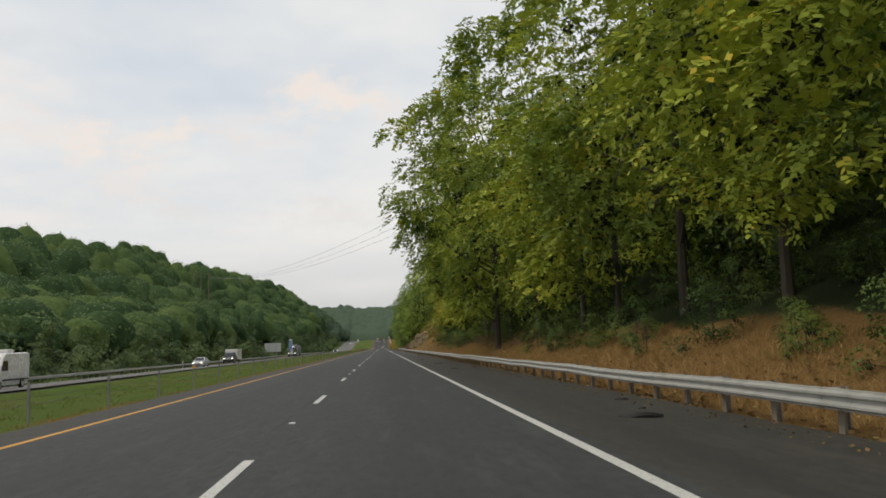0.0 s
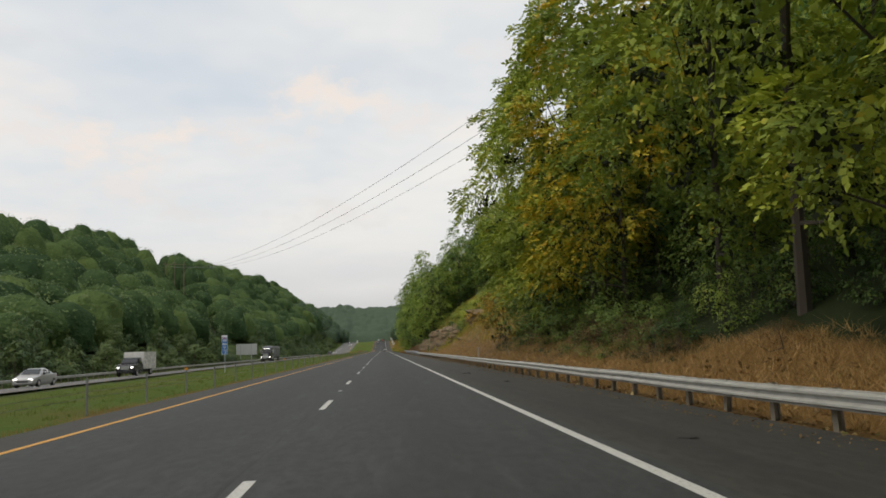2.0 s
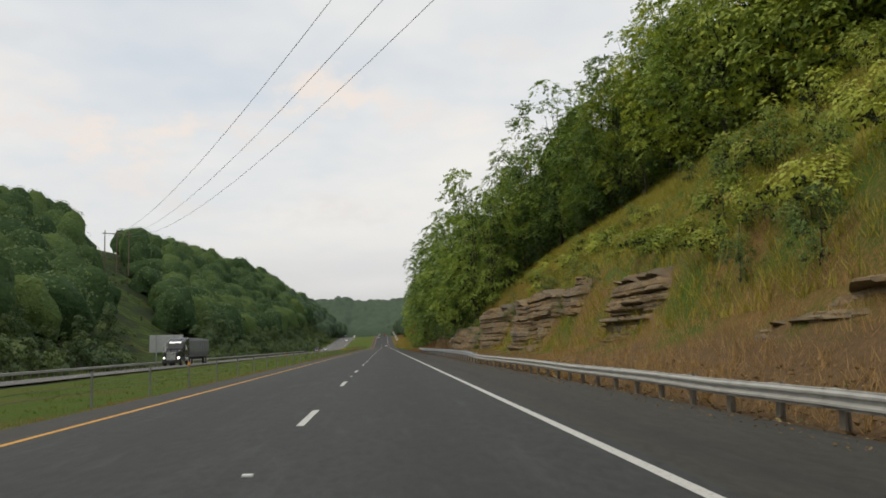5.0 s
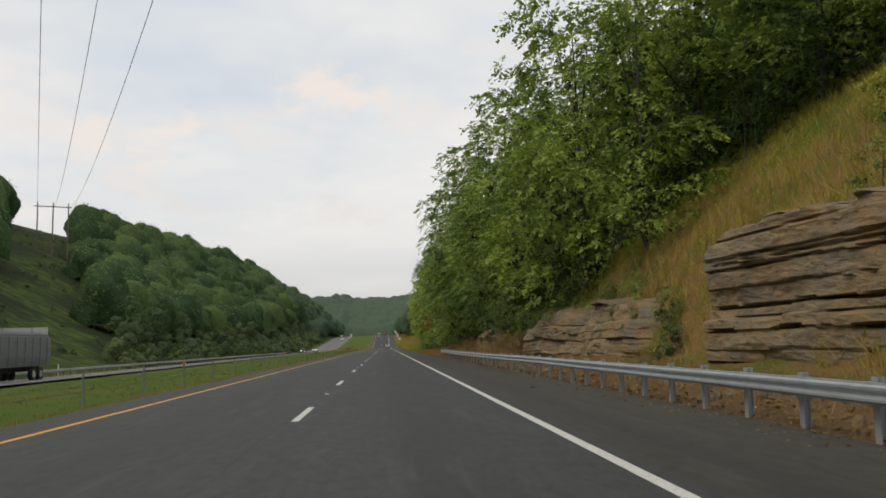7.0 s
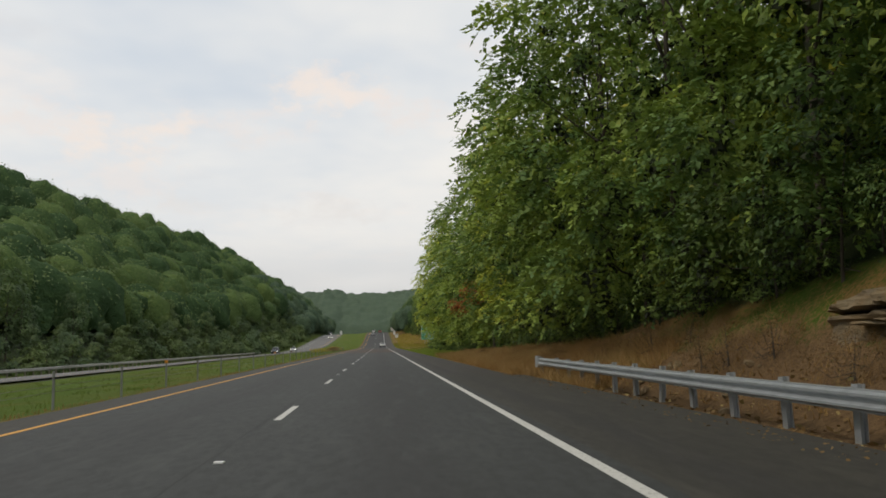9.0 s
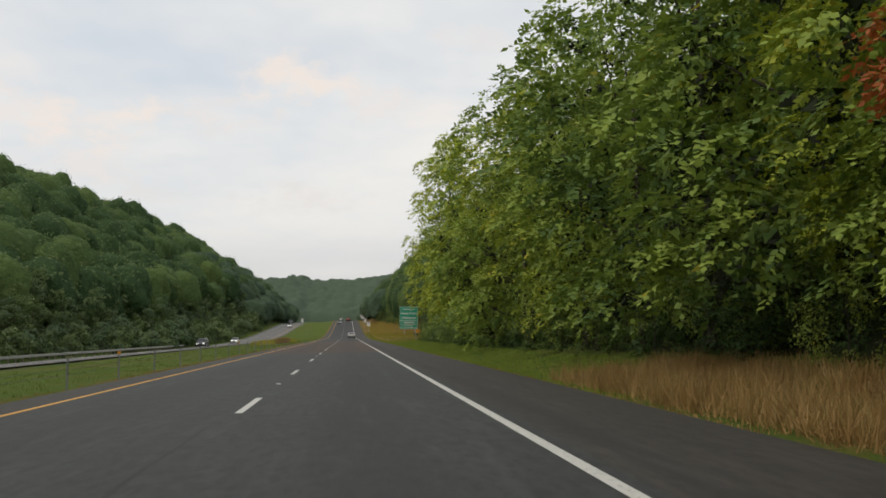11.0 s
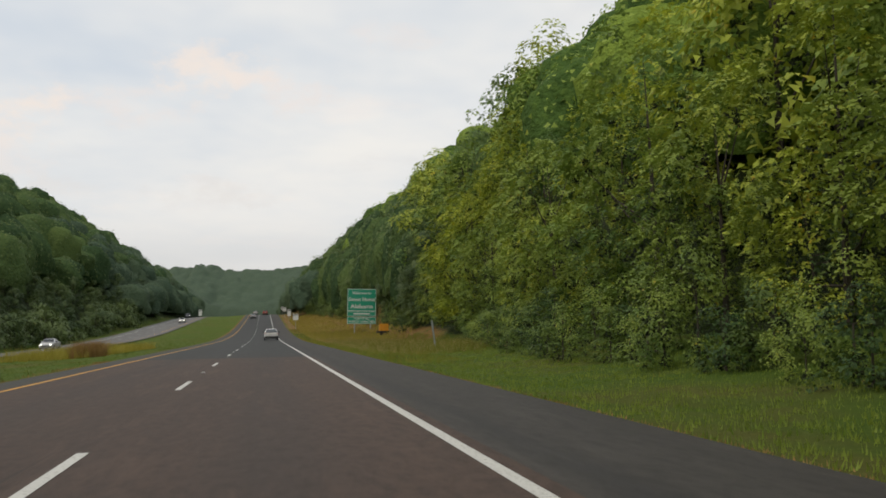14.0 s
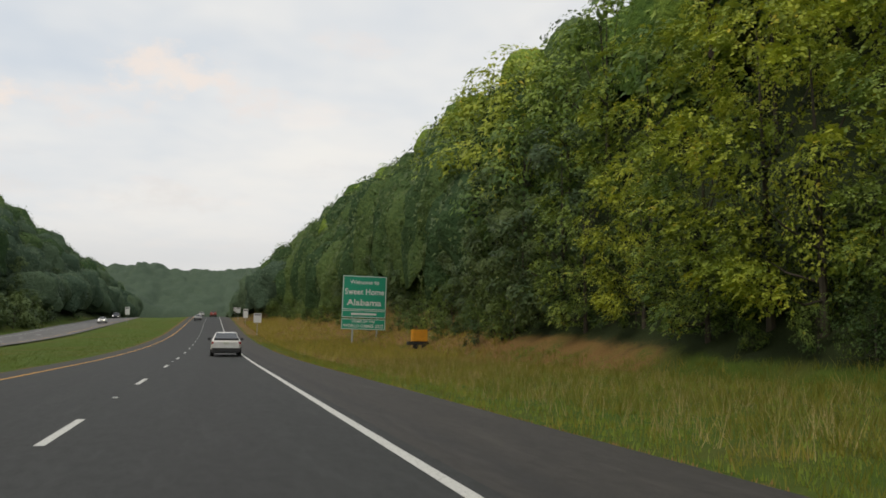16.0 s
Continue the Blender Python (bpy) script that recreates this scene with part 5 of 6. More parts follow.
part("post", box(0.1, 0.22, -0.1, 0.05, -0.6, 0.62, 0.01), STEEL, end)
guardrail(10, 512, lambda y: -31.6, 1, OLD_STEEL, RUST_STEEL, OLD_STEEL, -0.42, 0.75, "grey W-beam guardrail beyond the opposite carriageway", 0.01, 0.0, 3)

# ---- median cable barrier ----
barrier = thing("cable_barrier", "three-cable median barrier on slim steel posts", "barrier")
bm = box(-0.028, 0.028, -0.016, 0.016, -0.3, 0.86, 0.006)
slim = bpy.data.meshes.new("post")
bm.to_mesh(slim)
bm.free()
slim.materials.append(DULL_STEEL)
bm = box(-0.05, 0.05, -0.03, 0.03, 0.80, 0.90, 0.008)
cap = bpy.data.meshes.new("reflector")
bm.to_mesh(cap)
bm.free()
cap.materials.append(AMBER)
CABLE_Y = [17.7 + 5.0 * k for k in range(-5, 86)]
for k, y in enumerate(CABLE_Y):
    p = child("post", slim, barrier, pose(-5.75, y, ground(-5.75, y) + 0.02))
    if k % 6 == 2 or k == 14:
        child("reflector", cap, p, pose(0, 0, 0), "amber reflector cap")
for h in (0.42, 0.56, 0.70):
    part("cable", tube([(-5.73, y, ground(-5.75, y) + h) for y in CABLE_Y], [0.006] * len(CABLE_Y), 5), CABLE, barrier)

# ---- signs ----


def writing(text, size, mat, parent, x, z, y, width=0.0, name="lettering"):
    """Raised lettering on a sign's face that looks to -y; (x, z) is the middle of the line."""
    data = bpy.data.curves.new(name, "FONT")
    data.body, data.size, data.align_x, data.align_y, data.extrude, data.resolution_u = text, size, "CENTER", "CENTER", 0.004, 3
    data.offset = size * 0.018
    tmp = new(name + "_curve", data)
    bpy.context.view_layer.update()
    me = bpy.data.meshes.new_from_object(tmp.evaluated_get(bpy.context.evaluated_depsgraph_get()))
    bpy.data.objects.remove(tmp)
    me.materials.clear()
    me.materials.append(mat)
    ob = new(name, me)
    ob.parent = parent
    wide = max(v.co.x for v in me.vertices) - min(v.co.x for v in me.vertices)
    ob.matrix_basis = pose(x, y, z, 90) @ Matrix.Diagonal((width / wide if width else 1, 1, 1, 1))
    return ob


def bar(parent, x0, x1, z0, z1, y, mat, name="line_of_text"):
    return part(name, box(x0, x1, y - 0.006, y, z0, z1), mat, parent)


def border(parent, x0, x1, z0, z1, y, width, mat):
    bm = box(x0, x1, y - 0.005, y, z1 - width, z1)
    box(x0, x1, y - 0.005, y, z0, z0 + width, bm=bm)
    box(x0, x0 + width, y - 0.005, y, z0 + width, z1 - width, bm=bm)
    box(x1 - width, x1, y - 0.005, y, z0 + width, z1 - width, bm=bm)
    return part("border", bm, mat, parent)


SX, SY = 20.15, 588.0
sz = ground(SX, SY)
sign = thing("welcome_sign", "large green welcome sign with white lettering on two posts", "road sign", at=pose(SX, SY, sz, 0, 1.3, -6))
for x in (-1.35, 1.75):
    part("post", box(x - 0.1, x + 0.1, 0.04, 0.2, -0.8, 8.0, 0.01), STEEL, sign)
top = part("main_panel", box(-2.8, 2.8, -0.03, 0.03, 3.35, 8.7, 0.01), SIGN_GREEN, sign)
border(top, -2.76, 2.76, 4.38, 8.66, -0.03, 0.09, SIGN_WHITE)
border(top, -2.76, 2.76, 3.39, 4.26, -0.03, 0.07, SIGN_WHITE)
writing("Welcome to", 0.72, SIGN_WHITE, top, 0, 7.85, -0.036, 3.7)
writing("Sweet Home", 1.05, SIGN_WHITE, top, 0, 6.62, -0.036, 5.0)
writing("Alabama", 1.1, SIGN_WHITE, top, 0, 5.25, -0.036, 4.4)
bar(top, -1.6, 1.6, 3.70, 3.95, -0.03, SIGN_WHITE)
low_panel = part("lower_panel", box(-2.8, 2.8, -0.03, 0.03, 1.85, 3.22, 0.01), SIGN_GREEN, sign)
border(low_panel, -2.76, 2.76, 1.89, 3.18, -0.03, 0.07, SIGN_WHITE)
writing("HOME OF THE", 0.42, SIGN_WHITE, low_panel, 0, 2.86, -0.036, 2.9)
writing("WORLD GAMES 2022", 0.55, SIGN_WHITE, low_panel, 0, 2.3, -0.036, 5.1)

MX, MY = -14.0, 144.2
mile = thing("mile_marker", "tall blue mile marker sign with white figures", "road sign", at=pose(MX, MY, ground(MX, MY), 0, 0, -6))
part("post", box(-0.03, 0.03, 0.02, 0.07, -0.5, 3.5, 0.005), STEEL, mile)
plate = part("panel", box(-0.28, 0.28, -0.012, 0.012, 1.72, 3.58, 0.004), SIGN_BLUE, mile)
border(plate, -0.275, 0.275, 1.73, 3.57, -0.012, 0.022, SIGN_WHITE)
bar(plate, -0.25, 0.25, 3.40, 3.54, -0.012, SIGN_WHITE)
shield = [(-0.2, 3.33), (-0.1, 3.37), (0, 3.33), (0.1, 3.37), (0.2, 3.33), (0.21, 3.15), (0.13, 2.98), (0, 2.88), (-0.13, 2.98), (-0.21, 3.15)]
part("shield", loft([[(x, y, z) for x, z in shield] for y in (-0.018, -0.012)]), SIGN_WHITE, plate)
part("shield_field", loft([[(x * 0.88, y, 3.12 + (z - 3.12) * 0.88) for x, z in shield] for y in (-0.022, -0.018)]), SIGN_BLUE, plate)
bar(plate, -0.165, 0.165, 3.245, 3.315, -0.022, SIGN_RED, "shield_band")
writing("65", 0.27, SIGN_WHITE, plate, 0, 3.10, -0.026)
writing("MILE", 0.20, SIGN_WHITE, plate, 0, 2.72, -0.016, 0.44)
writing("0", 0.36, SIGN_WHITE, plate, 0, 2.42, -0.016)
bar(plate, -0.255, 0.255, 2.17, 2.195, -0.012, SIGN_WHITE, "rule")
writing("2", 0.36, SIGN_WHITE, plate, 0.06, 1.96, -0.016)

board = thing("sign_back", "pale back of a large highway sign facing the other way", "road sign", at=pose(-37.6, 304, ground(-37.6, 304), 0, 0, 4))
bm = bmesh.new()
for k in range(3):
    box(-2.9 + k * 1.94, -2.9 + k * 1.94 + 1.92, -0.03, 0.03, 1.9, 5.0, 0.01, bm)
part("panel", bm, ALUMINIUM, board)
for x in (-1.7, 1.35):
    part("post", box(x - 0.09, x + 0.09, -0.16, -0.03, -0.6, 5.0, 0.01), STEEL, board)


def small_sign(x, y, wide, tall, lift, label, mat=SIGN_WHITE, group="roadside signs"):
    z = zroad(y) - 0.2
    s = thing("roadside_sign", label, "road sign", group, pose(x, y, z))
    part("post", box(-0.04, 0.04, 0.02, 0.08, -0.8, lift + tall, 0.005), STEEL, s)
    face = part("panel", box(-wide / 2, wide / 2, -0.015, 0.015, lift, lift + tall, 0.005), mat, s)
    bar(face, -wide * 0.4, wide * 0.4, lift + tall * 0.78, lift + tall * 0.9, -0.015, SIGN_BLACK)
    return face


small_sign(8.8, 622, 1.25, 1.5, 1.9, "white rectangular roadside sign with dark heading")
small_sign(8.6, 668, 1.0, 1.9, 1.7, "tall white roadside sign on a post")
small_sign(8.4, 716, 1.2, 1.4, 2.0, "white roadside sign further along the verge")
small_sign(8.3, 745, 1.0, 1.2, 2.0, "small white roadside sign near the crest")
small_sign(-17.5, 690, 1.0, 1.8, 1.6, "small pale sign beside the opposite carriageway")

marker = thing("marker_post", "pale square wooden marker post behind the guardrail", "post", at=pose(8.05, 121.0, ground(8.05, 121) - 0.1, 0, 1.5, 0))
part("post", box(-0.055, 0.055, -0.055, 0.055, -0.3, 1.35, 0.012), PALE_POST, marker)
stake = thing("marker_post", "leaning pale marker post in the verge grass", "post", at=pose(14.3, 488, ground(14.3, 488) - 0.1, 0, -7, 0))
part("post", box(-0.06, 0.06, -0.05, 0.05, -0.3, 2.1, 0.012), STEEL, stake)
for x, y in ((-31.9, 143), (-31.9, 176), (-31.9, 300)):
    d = thing("delineator", "slim white delineator post beside the far guardrail", "post", "delineators", pose(x, y, -1.3))
    part("post", box(-0.05, 0.05, -0.02, 0.02, -0.2, 1.35, 0.008), SIGN_WHITE, d)

machine = thing("light_tower", "orange trailer-mounted machine parked under the trees", "machine", at=pose(20.6, 560, ground(20.6, 560)) @ Matrix.Scale(0.72, 4))
part("cabinet", box(-1.0, 1.0, -0.6, 0.6, 1.0, 2.55, 0.06), ORANGE_PAINT, machine)
part("arm", tube([(0.9, 0, 2.3), (2.0, 0, 2.9), (2.4, 0, 2.7)], [0.08, 0.07, 0.05], 6), DARK_PLASTIC, machine)
part("chassis", box(-1.6, 1.2, -0.5, 0.5, 0.55, 1.0, 0.04), DARK_PLASTIC, machine)
for x in (-0.6, 0.6):
    part("wheel", tube([(x, -0.62, 0.36), (x, -0.46, 0.36)], [0.36, 0.36], 16), RUBBER, machine)

# ---- power line ----
LINE_A, LINE_B = Vector((-97, 464, 45.0)), Vector((75, 42, 52.0))
across = Vector((0.92, 0.39, 0)).normalized()


def h_frame(spot, label):
    base = ground(spot.x, spot.y)
    pole = thing("power_pole", label, "power pole", "power poles", pose(spot.x, spot.y, 0))
    for k in (-1, 0, 1):
        p = across * 4.2 * k
        part("pole", tube([(p.x, p.y, base - 1), (p.x, p.y, spot.z + 1.0)], [0.26, 0.18], 8), TIMBER, pole)
        part("insulator", tube([(p.x, p.y, spot.z - 0.9), (p.x, p.y, spot.z - 0.1)], [0.09, 0.09], 6), DARK_PLASTIC, pole)
    a, b = across * -5.2, across * 5.2
    part("crossarm", tube([(a.x, a.y, spot.z - 0.2), (b.x, b.y, spot.z - 0.2)], [0.16, 0.16], 6), TIMBER, pole)
    return pole


h_frame(LINE_A, "three-legged wooden power pole on the far hill")
h_frame(LINE_B, "three-legged wooden power pole in the hillside wood")
for k in (-1, 0, 1):
    pts = []
    for i in range(41):
        t = i / 40
        p = LINE_A.lerp(LINE_B, t) + across * 4.2 * k
        pts.append((p.x, p.y, p.z - 1 - 4 * 17 * t * (1 - t)))
    tagged(part("power_cable", tube(pts, [0.034] * 41, 5), WIRE, None), "thin overhead power cable crossing the highway", "cable", "power cables")

# ---- vehicles ----


def section(y, low, high, wide, tuck=0.9):
    """A rounded cross-section of a car body at one place along it (front is -y)."""
    return [(-wide * 0.9, y, low), (-wide, y, low + (high - low) * 0.3), (-wide, y, low + (high - low) * 0.65), (-wide * 0.97, y, high - 0.06), (-wide * tuck, y, high),
            (wide * tuck, y, high), (wide * 0.97, y, high - 0.06), (wide, y, low + (high - low) * 0.65), (wide, y, low + (high - low) * 0.3), (wide * 0.9, y, low)]


def quad_patch(a, b, c, d, out, mat, name, parent, thick=0.012):
    """A thin pane over four corners, pushed out along a direction."""
    o = Vector(out) * thick
    corners = [Vector(p) for p in (a, b, c, d)]
    return part(name, loft([[p - o for p in corners], [p + o for p in corners]]), mat, parent)


def add_wheels(car, half, axles, radius, width=0.2):
    for y in axles:
        for s in (-1, 1):
            x0, x1 = s * (half - width), s * (half + 0.01)
            wheel = part("wheel", tube([(x0, y, radius), (s * (half - width * 0.85), y, radius), (s * (half - 0.03), y, radius), (x1, y, radius)], [radius * 0.93, radius, radius, radius * 0.92], 18), RUBBER, car)
            part("rim", tube([(s * (half - 0.02), y, radius), (s * (half + 0.018), y, radius)], [radius * 0.62, radius * 0.58], 14), CHROME, wheel)


def make_car(name, label, paint, spot, turn, length=4.7, half=0.9, belt=0.98, roof=1.46, tail="trunk", lamps=True, group="cars"):
    """A saloon or sport utility car. Its front looks to -y before it is turned."""
    car = thing(name, label, "car", group, pose(*spot, 0, 0, turn))
    f, r = -length / 2, length / 2
    body = [section(f, 0.34, 0.62, half * 0.74), section(f + 0.12, 0.24, 0.74, half * 0.9), section(f + 0.9, 0.2, belt - 0.1, half), section(f + 1.5, 0.2, belt - 0.02, half),
            section(0.2, 0.2, belt, half), section(r - 0.9, 0.2, belt + 0.03, half), section(r - 0.12, 0.26, belt + 0.02, half * 0.94), section(r, 0.36, belt - 0.12, half * 0.84)]
    part("body", loft(body), paint, car)
    back = r - (0.75 if tail == "trunk" else 0.14)
    deck = belt + 0.02
    g = [(f + 1.25, belt - 0.05, 0.84), (f + 2.05, roof - 0.04, 0.66), (f + 2.7, roof, 0.66), (back - (0.95 if tail == "trunk" else 0.45), roof - 0.04, 0.64), (back, deck, 0.78)]
    low_y = [p[0] for p in g]
    rings = []
    for y, z, w_ in g:
        w_ *= half / 0.9
        base = belt - 0.06
        rings.append([(-half * 0.92, y, base), (-(half * 0.92 + w_) / 2 - 0.03, y, (base + z) / 2), (-w_ * 0.97, y, z - 0.03), (-w_ * 0.8, y, z + 0.01), (w_ * 0.8, y, z + 0.01), (w_ * 0.97, y, z - 0.03), ((half * 0.92 + w_) / 2 + 0.03, y, (base + z) / 2), (half * 0.92, y, base)])
    part("cabin", loft(rings), paint, car)
    a, b = g[0], g[1]
    quad_patch((-0.70, a[0] + 0.1, a[1] + 0.09), (0.70, a[0] + 0.1, a[1] + 0.09), (0.58, b[0] - 0.05, b[1] - 0.02), (-0.58, b[0] - 0.05, b[1] - 0.02), (0, -0.6, 0.8), GLASS, "windscreen", car, 0.02)
    c, d = g[3], g[4]
    quad_patch((-0.58, c[0] + 0.06, c[1] - 0.02), (0.58, c[0] + 0.06, c[1] - 0.02), (0.68, d[0] - 0.07, d[1] + 0.06), (-0.68, d[0] - 0.07, d[1] + 0.06), (0, 0.6, 0.8), GLASS, "rear_window", car, 0.022)
    for s in (-1, 1):
        for y0, y1 in ((f + 1.75, f + 2.68), (f + 2.76, back - 0.78)):
            w_hi, w_lo = 0.675 * half / 0.9, half * 0.905
            quad_patch((s * w_lo, y0, belt + 0.03), (s * w_lo, y1 + 0.15, belt + 0.03), (s * w_hi, y1, roof - 0.09), (s * w_hi, y0 + 0.4, roof - 0.09), (s, 0, 0.3), GLASS, "side_window", car, 0.02)
        part("mirror", box(s * half - 0.02 if s > 0 else -half - 0.2, s * half + 0.2 if s > 0 else -half + 0.02, f + 1.55, f + 1.68, belt - 0.02, belt + 0.13, 0.03), DARK_PLASTIC, car)
        part("headlamp", box(s * half * 0.62 - 0.17, s * half * 0.62 + 0.17, f + 0.02, f + 0.2, 0.56, 0.70, 0.03), HEAD_LAMP if lamps else CHROME, car)
        part("tail_lamp", box(s * half * 0.74 - 0.19, s * half * 0.74 + 0.19, r - 0.16, r - 0.005, belt - 0.24, belt - 0.10, 0.02), TAIL_LAMP, car)
    part("front_grille", box(-0.45, 0.45, f - 0.01, f + 0.1, 0.4, 0.56, 0.02), DARK_PLASTIC, car)
    part("rear_bumper", box(-half * 0.93, half * 0.93, r - 0.2, r + 0.04, 0.25, 0.56, 0.05), DARK_PLASTIC, car)
    part("rear_plate", box(-0.16, 0.16, r - 0.03, r + 0.02, belt - 0.27, belt - 0.11, 0.004), PLATE, car)
    if tail == "trunk":
        part("spoiler_lip", box(-half * 0.8, half * 0.8, r - 0.26, r - 0.06, belt + 0.0, belt + 0.10, 0.02), DARK_PLASTIC, car)
    add_wheels(car, half, (f + 0.88, r - 0.92), 0.33)
    return car


def opp(x, y):
    """Height of the opposite carriageway."""
    return zroad(y) - 0.5 - (-19.2 - x) * 0.0517


make_car("sedan", "white sedan with dark rear glass driving ahead in the slow lane", WHITE_PAINT, (2.6, 537.6, zroad(537)), 180, lamps=False)
make_car("sedan", "silver car with lit headlights on the opposite carriageway", SILVER_PAINT, (-26.4, 131, opp(-26.4, 131)), 0)
make_car("suv", "dark sport utility car with lit headlights across the median", DARK_PAINT, (-26.4, 500, opp(-26.4, 500)), 0, 4.8, 0.95, 1.08, 1.72, "hatch")
make_car("sedan", "silver-white sedan on the opposite carriageway", SILVER_PAINT, (-26.4, 547, opp(-26.4, 547)), 0)
make_car("sedan", "white car with lit headlights far up the opposite carriageway", WHITE_PAINT, (-22.8, 690, opp(-22.8, 690)), 0)
make_car("suv", "dark car with lit headlights far up the opposite carriageway", DARK_PAINT, (-26.4, 752, opp(-26.4, 752)), 0, 4.8, 0.95, 1.08, 1.72, "hatch")
make_car("suv", "red sport utility car far ahead on the climb", RED_PAINT, (1.9, 742, zroad(742)), 180, 4.8, 0.95, 1.08, 1.75, "hatch", False)
make_car("sedan", "white car far ahead in the passing lane", WHITE_PAINT, (-1.8, 768, zroad(768)), 180, lamps=False)
make_car("sedan", "silver car far ahead near the crest", SILVER_PAINT, (-1.8, 700, zroad(700)), 180, lamps=False)

# white panel van
van = thing("panel_van", "white high-roof panel van on the opposite carriageway", "van", at=pose(-25.6, 61.2, opp(-25.6, 61)))
rings = [section(-2.95, 0.4, 0.95, 0.85), section(-2.8, 0.34, 1.1, 0.95), section(-1.95, 0.3, 1.35, 0.98), section(-1.35, 0.3, 2.35, 0.97, 0.75), section(-1.0, 0.3, 2.55, 0.97, 0.78), section(2.7, 0.3, 2.58, 0.97, 0.8), section(2.9, 0.34, 2.5, 0.93, 0.8)]
part("body", loft(rings), WHITE_PAINT, van)
quad_patch((-0.82, -1.98, 1.42), (0.82, -1.98, 1.42), (0.72, -1.42, 2.2), (-0.72, -1.42, 2.2), (0, -0.8, 0.6), GLASS, "windscreen", van, 0.03)
for s in (-1, 1):
    quad_patch((s * 0.975, -1.75, 1.32), (s * 0.975, -0.75, 1.32), (s * 0.95, -0.75, 2.0), (s * 0.95, -1.4, 2.0), (s, 0, 0), GLASS, "side_window", van, 0.02)
    part("headlamp", box(s * 0.68 - 0.15, s * 0.68 + 0.15, -2.93, -2.75, 0.75, 0.95, 0.03), HEAD_LAMP, van)
    part("mirror", box(s * 1.08 - 0.1, s * 1.08 + 0.1, -1.75, -1.6, 1.3, 1.65, 0.03), DARK_PLASTIC, van)
    part("side_rub_strip", box(s * 0.985 - 0.012, s * 0.985 + 0.012, -1.6, 2.7, 0.62, 0.72, 0.004), DARK_PLASTIC, van)
part("roof_unit", box(-0.45, 0.45, 0.4, 1.5, 2.57, 2.82, 0.07), WHITE_PAINT, van)
add_wheels(van, 0.96, (-2.0, 1.7), 0.36)

# utility truck with a box body
ut = thing("utility_truck", "dark pickup truck with a white service box body", "truck", at=pose(-26.4, 158, opp(-26.4, 158)))
part("cab_body", loft([section(-3.9, 0.5, 1.1, 0.9), section(-3.75, 0.42, 1.28, 1.0), section(-2.3, 0.42, 1.38, 1.02), section(-0.7, 0.42, 1.4, 1.02)]), DARK_PAINT, ut)
part("cab", loft([[(s * w_, y, z) for s, z in ((-1, 1.35), (-0.86, zt), (0.86, zt), (1, 1.35))] for y, zt, w_ in ((-2.4, 1.42, 0.95), (-1.75, 2.02, 0.93), (-0.75, 2.05, 0.93))]), DARK_PAINT, ut)
quad_patch((-0.82, -2.35, 1.48), (0.82, -2.35, 1.48), (0.74, -1.82, 1.97), (-0.74, -1.82, 1.97), (0, -0.8, 0.6), GLASS, "windscreen", ut, 0.03)
part("service_box", box(-1.12, 1.12, -0.6, 4.3, 0.75, 2.65, 0.05), WHITE_PAINT, ut)
part("chassis", box(-0.5, 0.5, -0.8, 4.3, 0.45, 0.76, 0.02), DARK_PLASTIC, ut)
for s in (-1, 1):
    part("headlamp", box(s * 0.72 - 0.16, s * 0.72 + 0.16, -3.92, -3.75, 0.9, 1.1, 0.03), HEAD_LAMP, ut)
    quad_patch((s * 0.955, -1.9, 1.42), (s * 0.955, -0.9, 1.42), (s * 0.83, -0.9, 1.95), (s * 0.83, -1.6, 1.95), (s, 0, 0.2), GLASS, "side_window", ut, 0.02)
part("grille", box(-0.5, 0.5, -3.93, -3.8, 0.75, 1.15, 0.03), CHROME, ut)
add_wheels(ut, 1.02, (-2.9, 2.4), 0.42)

# articulated tipper lorry
lorry = thing("tipper_lorry", "black sleeper lorry with a grey tarped tipper trailer", "lorry", at=pose(-26.6, 272.5, opp(-26.6, 272)))
part("bonnet", loft([section(-9.0, 0.7, 1.75, 0.85), section(-8.8, 0.55, 1.95, 1.0), section(-7.2, 0.55, 2.15, 1.1)]), DARK_PAINT, lorry)
part("cab", loft([section(-7.25, 0.55, 2.2, 1.15), section(-6.8, 0.55, 3.1, 1.2, 0.8), section(-5.3, 0.55, 3.65, 1.22, 0.8), section(-4.2, 0.55, 3.75, 1.22, 0.8)]), DARK_PAINT, lorry)
quad_patch((-1.0, -7.18, 2.3), (1.0, -7.18, 2.3), (0.88, -6.82, 2.95), (-0.88, -6.82, 2.95), (0, -0.9, 0.4), GLASS, "windscreen", lorry, 0.04)
part("grille", box(-0.62, 0.62, -9.08, -8.8, 0.75, 1.8, 0.05), CHROME, lorry)
part("bumper", box(-1.15, 1.15, -9.15, -8.85, 0.4, 0.72, 0.05), DARK_PLASTIC, lorry)
part("visor_lamps", box(-0.75, 0.75, -6.98, -6.86, 3.06, 3.13, 0.02), HEAD_LAMP, lorry)
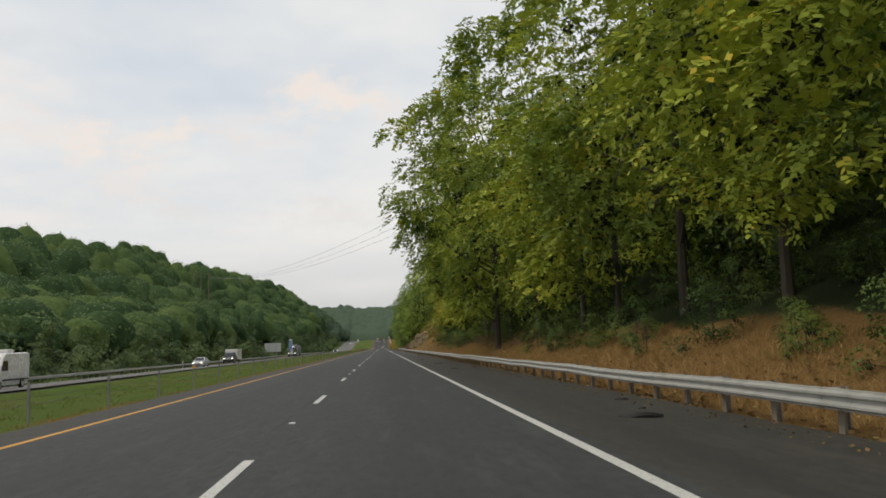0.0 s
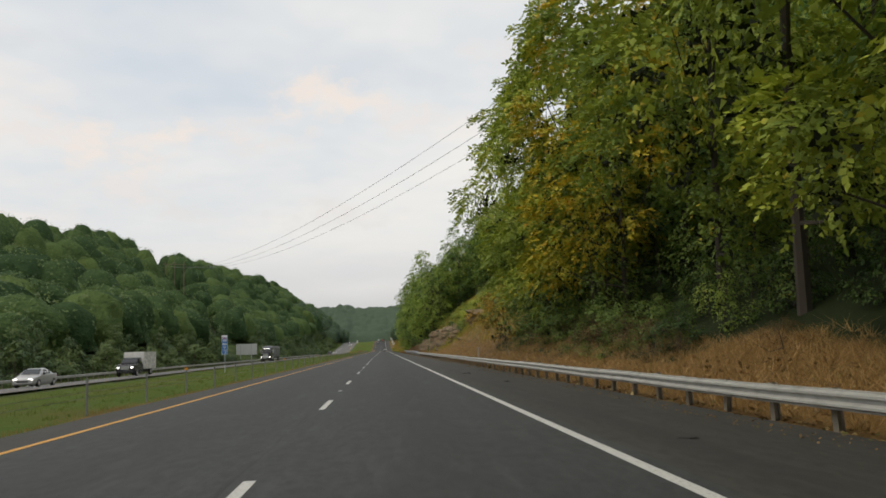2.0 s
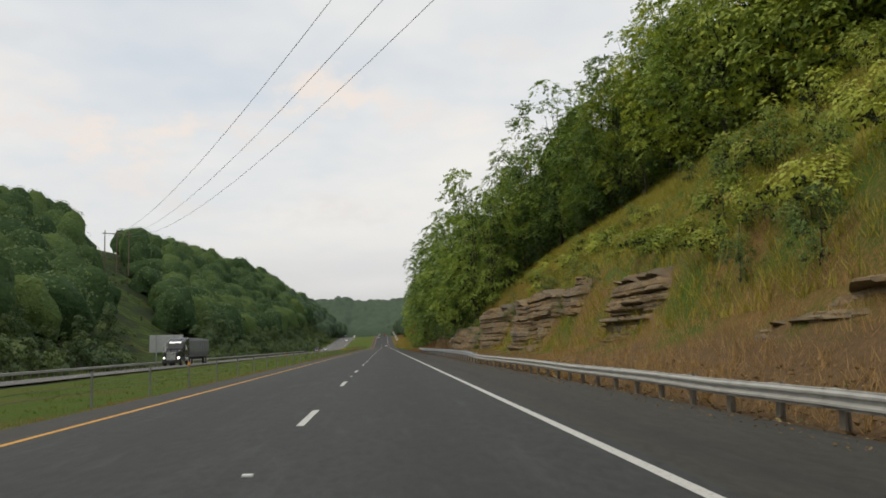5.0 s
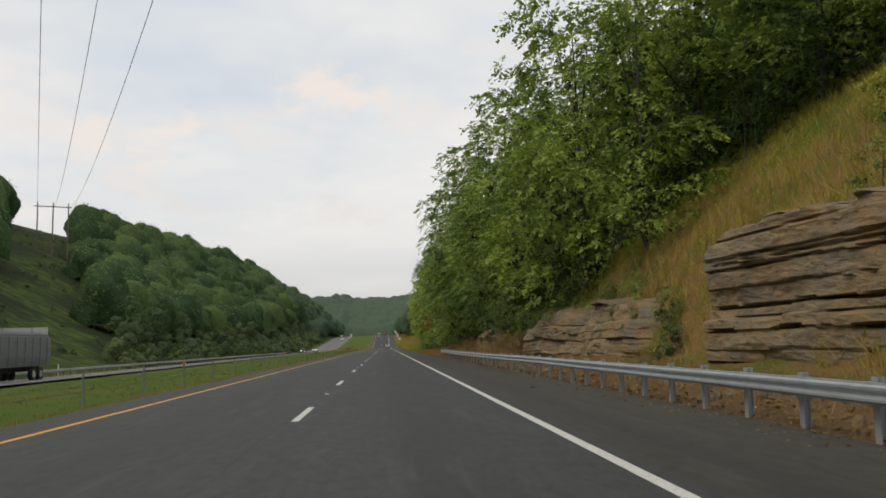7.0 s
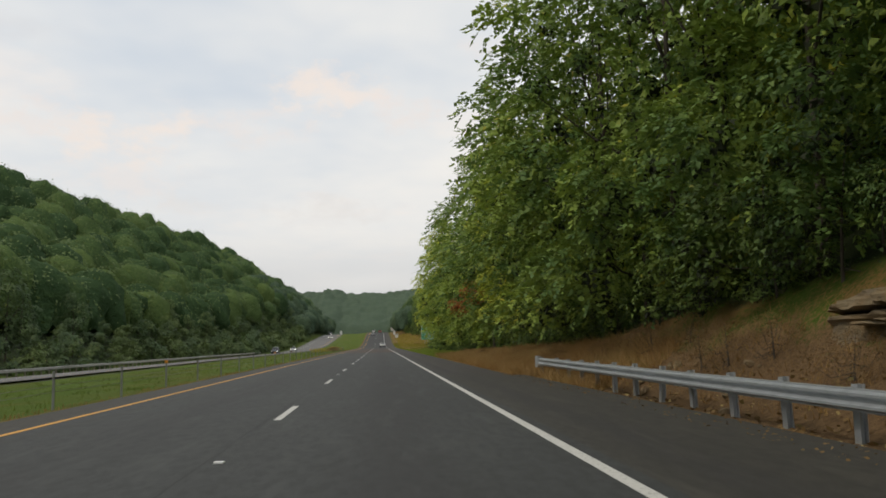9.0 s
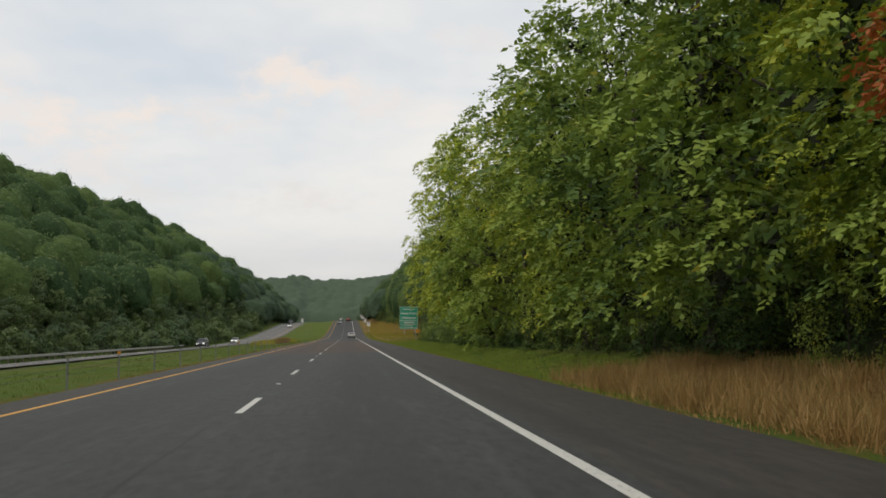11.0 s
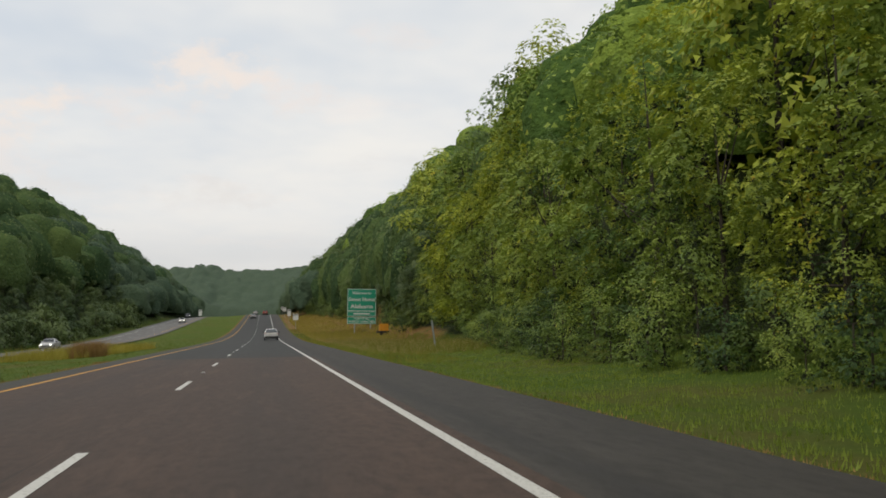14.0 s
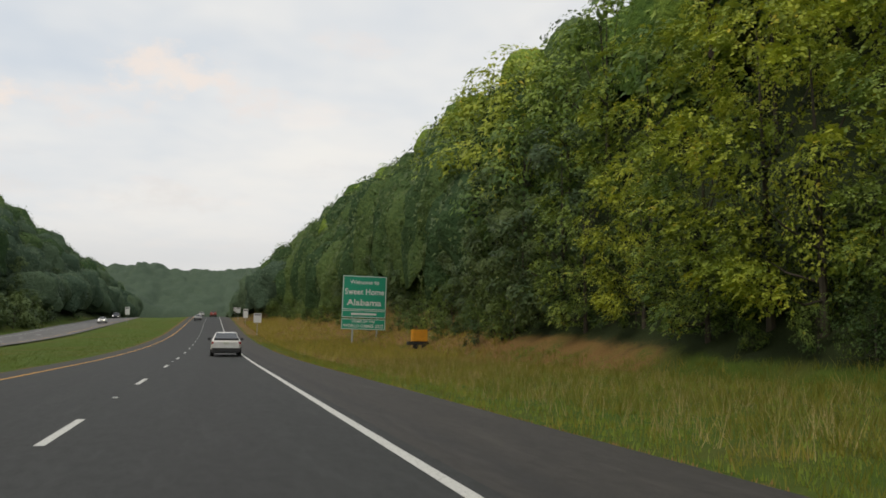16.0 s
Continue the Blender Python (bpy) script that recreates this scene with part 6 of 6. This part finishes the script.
for s in (-1, 1):
    part("headlamp", box(s * 0.88 - 0.16, s * 0.88 + 0.16, -9.0, -8.75, 0.95, 1.2, 0.04), HEAD_LAMP, lorry)
    part("mirror", box(s * 1.5 - 0.1, s * 1.5 + 0.1, -7.0, -6.85, 2.0, 2.75, 0.03), CHROME, lorry)
    quad_patch((s * 1.205, -6.7, 2.2), (s * 1.215, -5.7, 2.2), (s * 1.19, -5.7, 2.9), (s * 1.17, -6.5, 2.9), (s, 0, 0), GLASS, "side_window", lorry, 0.02)
    part("fuel_tank", tube([(s * 0.95, -6.3, 0.8), (s * 0.95, -4.6, 0.8)], [0.32, 0.32], 14), CHROME, lorry)
tub = part("trailer_tub", loft([section(-3.7, 1.25, 3.3, 1.25), section(-3.5, 1.1, 3.4, 1.27), section(8.4, 1.1, 3.4, 1.27), section(8.6, 1.3, 3.35, 1.25)]), TARP, lorry)
for k in range(9):
    for s in (-1, 1):
        part("rib", box(s * 1.28 - 0.03, s * 1.28 + 0.03, -3.0 + 1.35 * k, -2.9 + 1.35 * k, 1.2, 3.3), TARP, tub)
part("tarp", loft([[(1.2 * math.cos(a), y, 3.38 + 0.36 * math.sin(a)) for a in [math.pi * i / 10 for i in range(11)]] for y in (-3.5, 8.4)]), DARK_PLASTIC, lorry)
part("chassis", box(-0.5, 0.5, -8.6, 8.3, 0.7, 1.1, 0.02), DARK_PLASTIC, lorry)
add_wheels(lorry, 1.22, (-8.0, -4.6, -3.3, 5.6, 6.9), 0.5, 0.3)

# ---- litter on the shoulder ----
shred = thing("tyre_shred", "curved black strip of shredded tyre on the shoulder", "debris", "tyre debris", pose(5.55, 13.2, -0.08))
part("tread", tube([(0.36 * math.cos(a), 0.36 * math.sin(a), 0.03 + 0.03 * math.sin(3 * a)) for a in [math.pi * (1.05 + 0.09 * i) for i in range(11)]], [0.02] + [0.055] * 9 + [0.02], 6), RUBBER, shred)
for x, y, n, turn in ((6.3, 17.2, 5, 15), (6.1, 14.6, 4, 85), (4.9, 42.1, 6, 4), (6.4, 45.4, 4, 20), (4.9, 56.1, 9, -8), (4.8, 72.4, 5, 5), (4.8, 99.6, 7, 35), (5.3, 90.4, 4, 10), (5.3, 234.6, 4, 10), (5.5, 118.6, 3, 30)):
    s = thing("tyre_shred", "flat black scrap of tyre tread on the shoulder", "debris", "tyre debris", pose(x, y, -0.07 - (x - 4) * 0.03, 0, 0, turn))
    part("tread", tube([(0.09 * i, 0.05 * math.sin(2.1 * i), 0.035) for i in range(n)], [0.012] + [0.045] * (n - 2) + [0.012], 6), RUBBER, s)
